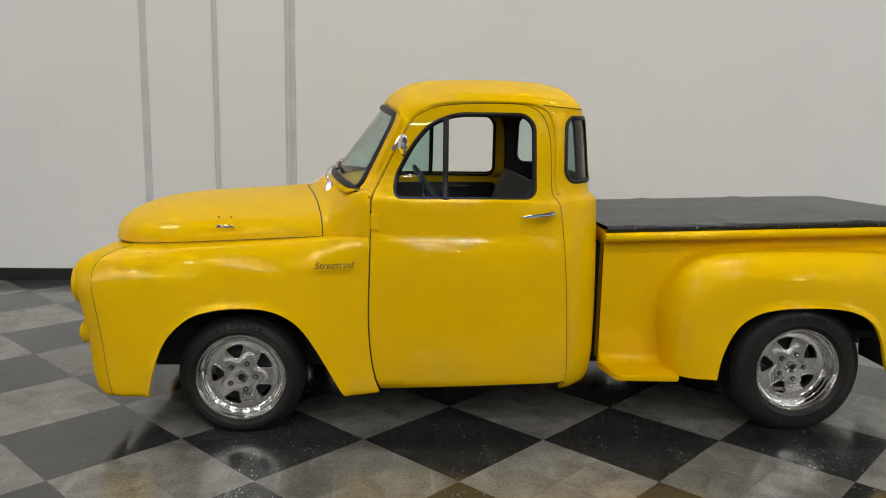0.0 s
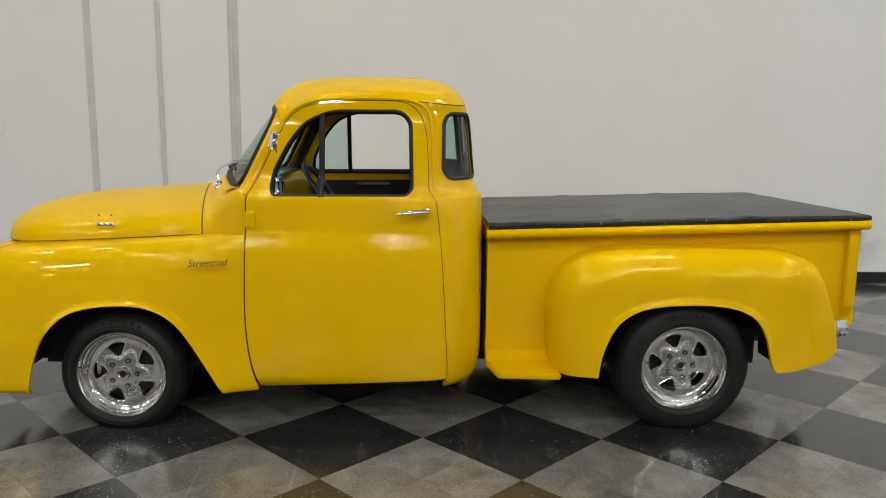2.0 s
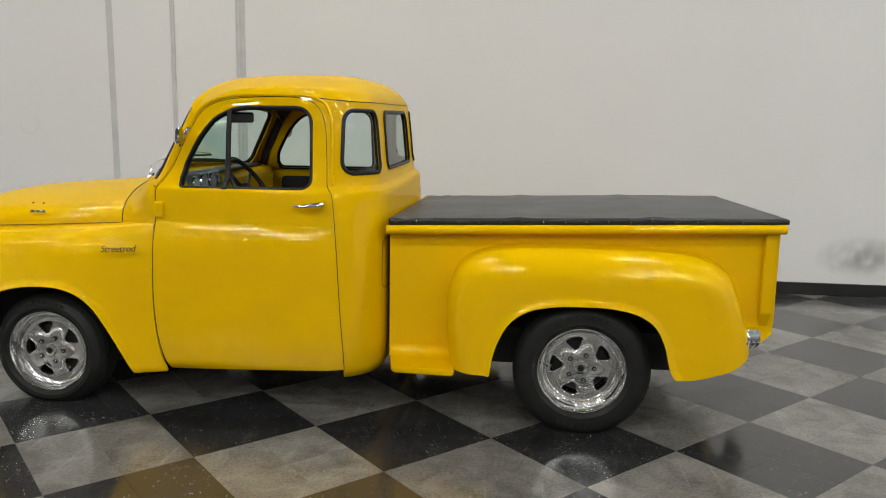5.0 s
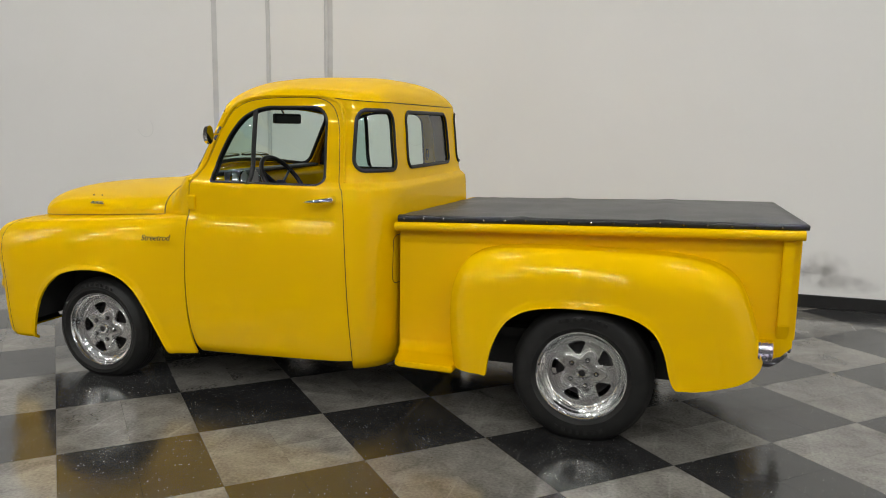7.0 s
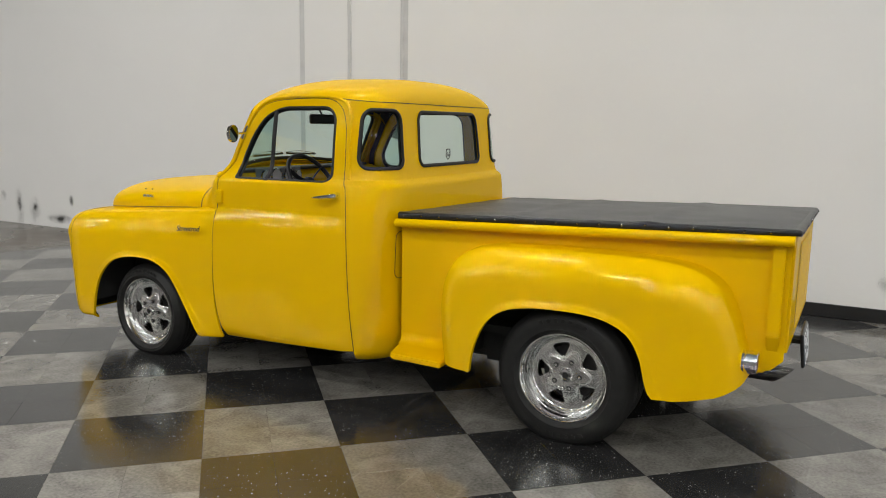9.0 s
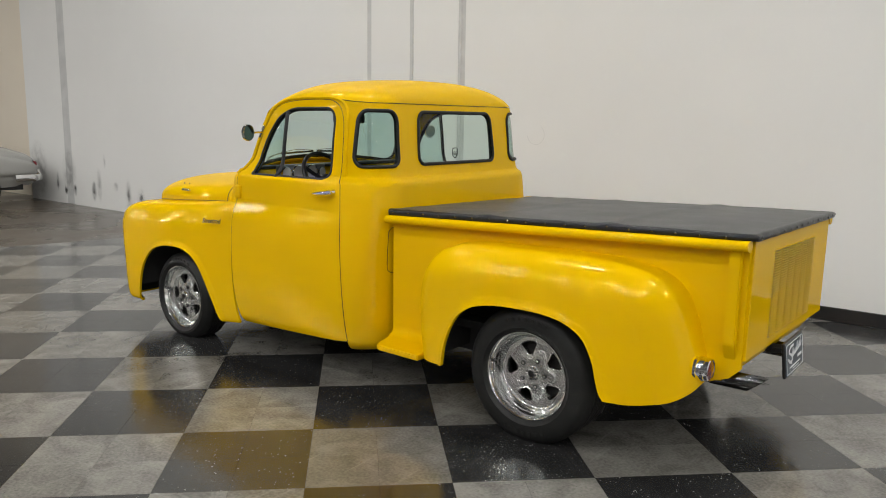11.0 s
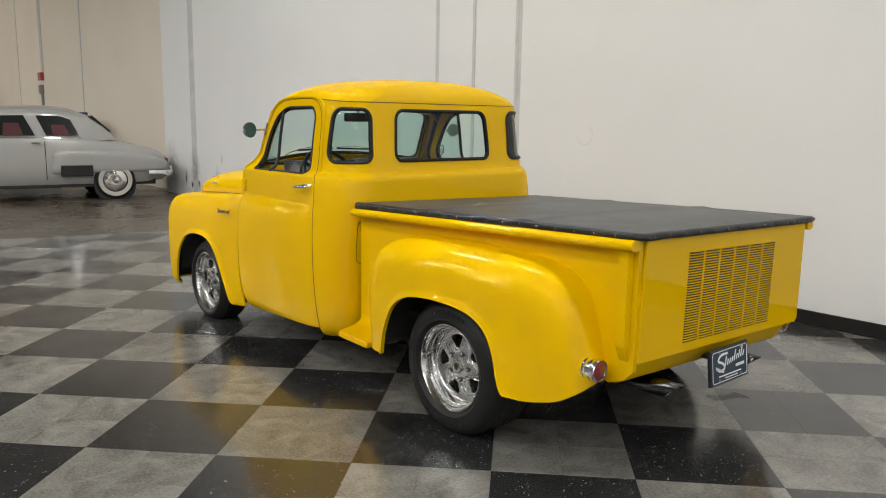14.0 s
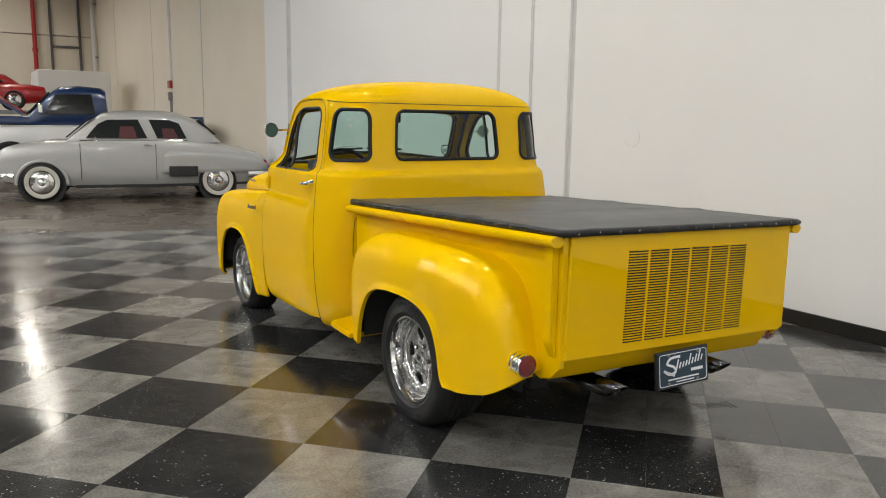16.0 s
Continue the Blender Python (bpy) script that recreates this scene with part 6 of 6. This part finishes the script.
for side in (-1, 1):
    def wp(x, z):
        t = (z - 1.06) / 0.42
        return (x, side * (0.772 - 0.085 * t), z)
    pane("side_window", [wp(1.19, 1.095), wp(2.20, 1.095), wp(2.00, 1.34), wp(1.84, 1.415), wp(1.34, 1.425)], DARK_GLASS, coupe, "dark door window")
    pane("side_window", [wp(0.52, 1.095), wp(1.02, 1.095), wp(1.16, 1.425), wp(0.80, 1.42), wp(0.64, 1.36)], DARK_GLASS, coupe, "dark quarter window")
    pane("seat_patch", [(1.36, side * 0.776, 1.09), (1.66, side * 0.776, 1.09), (1.64, side * 0.738, 1.30), (1.42, side * 0.738, 1.30)], RED_CLOTH, coupe, "red seat seen through glass", 0.004)
    pane("seat_patch", [(0.66, side * 0.776, 1.10), (0.92, side * 0.776, 1.10), (0.94, side * 0.742, 1.27), (0.74, side * 0.742, 1.27)], RED_CLOTH, coupe, "red seat seen through glass", 0.004)
    # chrome gutter, handle, sill
    sweep("belt_trim", [(x, side * 0.800, 1.055) for x in np.linspace(0.5, 2.3, 8)], ring(0.010, 6), CHROME, coupe)
    sweep("door_handle", [(1.12, side * 0.885, 0.97), (1.26, side * 0.90, 0.975)], ring(0.014, 8), CHROME, coupe, "chrome handle")
    sweep("door_seam", [(1.06, side * 0.868, z) for z in np.linspace(0.36, 1.0, 8)], ring(0.005, 6), GASKET, coupe)
    sweep("door_seam", [(2.30, side * 0.862, z) for z in np.linspace(0.36, 1.0, 8)], ring(0.005, 6), GASKET, coupe)
    box("sill", (1.35, side * 0.80, 0.25), (2.1, 0.10, 0.05), BLACK, coupe, "dark sill", bevel=0.01)
    # swelling rear fender and its dark guard
    fs = []
    base_y, top_z = pchip((-0.97, -0.93, -0.8, -0.5, -0.1, 0.4, 1.0), (0.52, 0.66, 0.765, 0.83, 0.855, 0.862, 0.862)), pchip((-0.96, -0.5, 0.0, 0.5, 0.85, 0.95), (0.66, 0.79, 0.87, 0.905, 0.90, 0.85))
    for t in np.linspace(0, 1, 26):
        x = 0.95 - 1.90 * t
        edge = (1 - (1 - min(1, (0.96 - x) / 0.16)) ** 2.5) ** 0.4
        z0, z1 = 0.475, float(top_z(x))
        fs.append([(x - 0.06 * (v - 0.5), side * (float(base_y(x)) - 0.02 + 0.098 * edge * max(0.0, 1 - (2 * abs(v - 0.45)) ** 5) ** 0.5), z0 + (z1 - z0) * v) for v in np.linspace(0, 0.95, 14)])
    loft("rear_fender", fs, GREY_PAINT, coupe, "swelling grey rear fender")
    box("stone_guard", (0.60, side * 0.925, 0.51), (0.50, 0.05, 0.19), PLASTIC, coupe, "black stone guard", bevel=0.014)
    for ax, rr_ in ((0.0, 0.36), (2.92, 0.40)):
        if ax > 1:
            sweep("wheel_arch", [(ax + rr_ * math.cos(a), side * (0.90 if ax < 1 else 0.865), 0.30 + rr_ * math.sin(a)) for a in np.linspace(0.0, math.pi, 22)], ring(0.03, 8), GREY_PAINT, coupe)
        lathe("wheel_well", [(0.0, 0.0), (rr_ - 0.02, 0.0), (rr_ - 0.02, 0.25)], BLACK, coupe, "dark wheel well", n=36, m=pose(ax, side * (0.882 if ax < 1 else 0.872), 0.26 if ax < 1 else 0.30, 0, 0, 0 if side < 0 else 180))
        side_wheel(coupe, 0.335, 0.20, ax, 0.900, side)
    lathe("tail_lamp", [(0.0, -0.03), (0.04, -0.02), (0.05, 0.03)], RED_LENS, coupe, n=16, m=pose(-0.90, side * 0.74, 0.66, 0, 0, -90))
    box("bumper_guard", (-1.03, side * 0.45, 0.46), (0.07, 0.06, 0.16), CHROME, coupe, bevel=0.02)
    sweep("wing_mirror", [(2.05, side * 0.80, 1.06), (2.05, side * 0.86, 1.12)], ring(0.02, 8), CHROME, coupe)
sweep("rear_bumper", catmull([(-0.55, -0.93, 0.44), (-0.88, -0.88, 0.44), (-1.02, -0.6, 0.44), (-1.06, 0, 0.44), (-1.02, 0.6, 0.44), (-0.88, 0.88, 0.44), (-0.55, 0.93, 0.44)], 6), ring(0.055, 10, 0.5, 1.0), CHROME, coupe, "chrome rear bumper")
sweep("front_bumper", catmull([(3.35, -0.88, 0.42), (3.65, -0.78, 0.42), (3.84, -0.45, 0.42), (3.88, 0, 0.42), (3.84, 0.45, 0.42), (3.65, 0.78, 0.42), (3.35, 0.88, 0.42)], 6), ring(0.06, 10, 0.5, 1.0), CHROME, coupe, "chrome front bumper")
pane("windscreen", [(2.52, -0.60, 1.10), (2.52, 0.60, 1.10), (2.10, 0.54, 1.46), (2.10, -0.54, 1.46)], DARK_GLASS, coupe, "dark windscreen", 0.012)
pane("rear_window", [(-0.02, -0.52, 1.16), (-0.02, 0.52, 1.16), (0.28, 0.52, 1.43), (0.28, -0.52, 1.43)], DARK_GLASS, coupe, "dark rear glass", 0.012)
box("underbody", (1.3, 0, 0.30), (4.0, 1.5, 0.12), BLACK, coupe)
coupe.matrix_basis = pose(-12.18, 1.44, 0, 0, 0, math.degrees(math.atan2(-2.88, -0.45)))

# lifted two-tone pickup behind it, bonnet raised
pick = empty("pickup", "blue over white lifted pickup with raised bonnet", "truck")
hull("body", (-1.15, -1.12, -0.4, 0.5, 1.0, 2.2, 3.4, 3.6, 3.66), (0.9, 0.96, 0.97, 0.97, 0.97, 0.97, 0.95, 0.9, 0.8), (0.72,) * 9, (1.1, 1.2, 1.22, 1.22, 1.22, 1.22, 1.2, 1.15, 1.1), (1.16, 1.26, 1.28, 1.28, 1.28, 1.28, 1.26, 1.2, 1.14), (0.9,) * 9, WHITE_PAINT, pick, "white lower body")
for side in (-1, 1):
    box("bed_side", (-0.15, side * 0.93, 1.35), (1.98, 0.06, 0.28), BLUE_PAINT, pick, "blue bed side", bevel=0.015)
    for ax in (-0.1, 2.9):
        side_wheel(pick, 0.46, 0.24, ax, 0.99, side, white=False)
box("tailgate", (-1.12, 0, 1.34), (0.06, 1.84, 0.30), BLUE_PAINT, pick, "blue tailgate", bevel=0.015)
hull("cab", (0.92, 0.96, 1.05, 1.5, 1.9, 2.05, 2.5, 2.55), (0.88, 0.92, 0.92, 0.93, 0.93, 0.93, 0.94, 0.94), (1.2,) * 8, (1.5, 1.95, 2.0, 2.03, 2.0, 1.9, 1.45, 1.4), (1.55, 2.05, 2.12, 2.15, 2.12, 2.02, 1.52, 1.46), (0.75, 0.72, 0.70, 0.70, 0.70, 0.70, 0.75, 0.8), BLUE_PAINT, pick, "dark blue cab")
box("fender_top", (3.0, 0, 1.36), (1.1, 1.88, 0.18), BLUE_PAINT, pick, "blue front fenders", bevel=0.05)
for side in (-1, 1):
    pane("side_window", [(1.20, side * 0.955, 1.52), (2.20, side * 0.965, 1.50), (1.98, side * 0.93, 1.93), (1.25, side * 0.93, 1.95)], DARK_GLASS, pick, "dark side window", 0.012)
    box("door_mirror", (2.28, side * 1.04, 1.62), (0.10, 0.12, 0.20), CHROME, pick, "chrome door mirror", bevel=0.02)
pane("windscreen", [(2.56, -0.75, 1.50), (2.56, 0.75, 1.50), (2.10, 0.66, 1.98), (2.10, -0.66, 1.98)], DARK_GLASS, pick, "dark windscreen", 0.02)
hd = pane("raised_bonnet", [(2.62, -0.80, 1.48), (2.62, 0.80, 1.48), (3.55, 0.80, 2.12), (3.55, -0.80, 2.12)], BLUE_PAINT, pick, "blue bonnet propped open", 0.03)
box("chassis", (1.2, 0, 0.62), (4.4, 1.0, 0.24), BLACK, pick)
for ax in (-0.1, 2.9):
    box("axle", (ax, 0, 0.46), (0.12, 1.9, 0.12), BLACK, pick, bevel=0.03)
pick.matrix_basis = pose(-16.7, 1.17, 0, 0, 0, -97)

# red coupe up on a parking lift, and a pale partition behind
lift = empty("parking_lift", "grey steel four-post parking lift", "lift")
for dx in (-1.1, 1.1):
    for dy in (-2.2, 2.2):
        box("post", (dx, dy, 1.00), (0.14, 0.14, 1.8), STEEL, lift, bevel=0.01)
    box("runway", (dx * 0.72, 0, 1.66), (0.5, 4.5, 0.12), STEEL, lift, bevel=0.01)
for dy in (-2.2, 2.2):
    box("cross_beam", (0, dy, 1.57), (2.2, 0.16, 0.14), STEEL, lift, bevel=0.01)
lift.matrix_basis = pose(-24.8, -2.6, -0.10)
redcar = empty("red_car", "red sports coupe parked on a lift", "car")
hull("body", (-0.9, -0.85, -0.4, 0.6, 1.6, 2.4, 3.0, 3.2, 3.24), (0.7, 0.8, 0.86, 0.87, 0.87, 0.85, 0.78, 0.6, 0.4), (0.3, 0.25, 0.22, 0.2, 0.2, 0.2, 0.24, 0.3, 0.35), (0.55, 0.65, 0.68, 0.68, 0.66, 0.62, 0.55, 0.5, 0.45), (0.62, 0.74, 0.8, 0.8, 0.78, 0.72, 0.64, 0.56, 0.5), (0.6, 0.65, 0.7, 0.72, 0.72, 0.68, 0.6, 0.5, 0.3), RED_PAINT, redcar, "red body")
hull("greenhouse", (-0.2, 0.2, 0.7, 1.2, 1.7), (0.70, 0.70, 0.70, 0.70, 0.70), (0.72,) * 5, (0.76, 0.95, 1.02, 1.0, 0.76), (0.8, 1.08, 1.16, 1.13, 0.80), (0.55,) * 5, RED_PAINT, redcar, "red roof")
for side in (-1, 1):
    pane("side_window", [(0.25, side * 0.715, 0.82), (1.45, side * 0.715, 0.82), (1.15, side * 0.66, 1.03), (0.45, side * 0.66, 1.04)], DARK_GLASS, redcar, "dark side window", 0.012)
    for ax in (0.0, 2.4):
        side_wheel(redcar, 0.31, 0.2, ax, 0.86, side, white=False)
redcar.matrix_basis = pose(-24.8, -1.3, 1.62, 0, 0, -90)
part_ = tagged(box("office_partition", (-28.5, 0.75, 1.5), (3.0, 2.3, 3.05), PAPER_WHITE, bevel=0.02), "white boxed office partition in the far hall", "partition", kind="structure")

# ---- floor: concrete slab and, on it, checkerboard tiles laid askew ----
floor = tagged(box("floor", (-6, -9.7, -0.104), (64.4, 25.2, 0.2), CONCRETE), "stained brown concrete slab of the hall", "floor", kind="structure")
SIDE, TA = 0.6096, math.radians(-1.35)
O = np.array((-1.724, -1.39))
def unit(a):
    return np.array((math.cos(a), math.sin(a)))
E1, E2 = unit(TA + math.pi / 4) * SIDE, unit(TA - math.pi / 4) * SIDE
tile_floor = empty("tile_floor", "black and grey checkerboard vinyl tiles, waxed and scuffed", "floor tiles", kind="structure")


def tile_bm(poly, h=0.0035, g=0.0007):
    """One tile: a slab with its upper edge eased."""
    P = offset(poly, g)
    Q = offset(poly, g + 0.0007)
    n = len(P)
    V = [(*p, -h) for p in P] + [(*p, -0.0007) for p in P] + [(*p, 0.0) for p in Q]
    F = [tuple(2 * n + i for i in range(n))]
    for r in (0, 1):
        F += [(r * n + i, r * n + (i + 1) % n, (r + 1) * n + (i + 1) % n, (r + 1) * n + i) for i in range(n)]
    return V, F


sq = np.array([(0, 0), E2, E1 + E2, E1])
sq_c = sq - (E1 + E2) / 2
full = []
for mt in (TILE_LIGHT, TILE_DARK):
    V, F = [], []
    for a, b in ((0, 0), (0, 1), (1, 0), (1, 1)):
        # each square is laid of four smaller tiles
        q = np.array([(0, 0), E2, E1 + E2, E1]) / 2 + (a * E1 + b * E2) / 2 - (E1 + E2) / 2
        v, f = tile_bm(q, g=0.00035)
        F += [tuple(len(V) + i for i in s) for s in f]
        V += v
    me = bpy.data.meshes.new("floor_tile")
    me.from_pydata([tuple(map(float, v)) for v in V], [], F)
    me.materials.append(mt)
    full.append(me)


def clip(poly, a, b, c):
    """The part of poly where a x + b y <= c."""
    out = []
    for i in range(len(poly)):
        p, q = poly[i], poly[(i + 1) % len(poly)]
        dp, dq = a * p[0] + b * p[1] - c, a * q[0] + b * q[1] - c
        if dp <= 0:
            out.append(p)
        if dp * dq < 0:
            out.append(p + (q - p) * dp / (dp - dq))
    return np.array(out)


LIMITS = ((0, 1, WY - 0.013), (-1, 0.245, 7.26), (1, 0, 14.0), (0, -1, 9.0))
whole, rest = [], ([], [])
for i in range(-44, 45):
    for j in range(-44, 45):
        p = O + i * E1 + j * E2 + sq
        kind = (i + j) % 2
        q = p
        for a, b, c in LIMITS:
            if len(q) >= 3:
                q = clip(q, a, b, c)
        if len(q) < 3:
            continue
        if len(q) == 4 and np.allclose(q, p):
            whole.append((float(np.hypot((p.mean(0)[0] + 0.8) / 1.25, p.mean(0)[1] + 1.3)), p.mean(0), kind, p))
        else:
            area = abs(0.5 * np.sum(q[:, 0] * np.roll(q[:, 1], -1) - np.roll(q[:, 0], -1) * q[:, 1]))
            if area > 0.003:
                rest[kind].append(q)
whole.sort(key=lambda w: w[0])
for k, (d, c, kind, p) in enumerate(whole):
    if k < 296:
        ob = new("floor_tile", full[kind])
        ob.parent = tile_floor
        ob.location = (*map(float, c), 0)
    else:
        rest[kind].append(p)
for kind in (0, 1):
    V, F = [], []
    for q in rest[kind]:
        a, b = tile_bm(q)
        F += [tuple(len(V) + i for i in f) for f in b]
        V += a
    ob = obj("far_floor_tile", V, F, (TILE_LIGHT, TILE_DARK)[kind], tile_floor, smooth=False)
    ob["kind"] = "stuff"

# a patch of black rubber streaks by the tail
rnd2 = random.Random(11)
for k in range(9):
    a = k / 8
    px_, py_ = 0.565 + 0.075 * a, 0.555 + 0.175 * a
    ln = 0.05 + 0.05 * rnd2.random()
    sweep("rubber_mark", [(px_ - ln * 0.5, py_ + ln * 0.10, 0.0006), (px_, py_ + 0.004 * rnd2.random(), 0.0006), (px_ + ln * 0.5, py_ - ln * 0.12, 0.0006)], [(-0.004, -0.0004), (0.004, -0.0004), (0.003, 0.0004), (-0.003, 0.0004)], BLACK, tile_floor, "black rubber streak on the tile", up=(0, 0, 1))
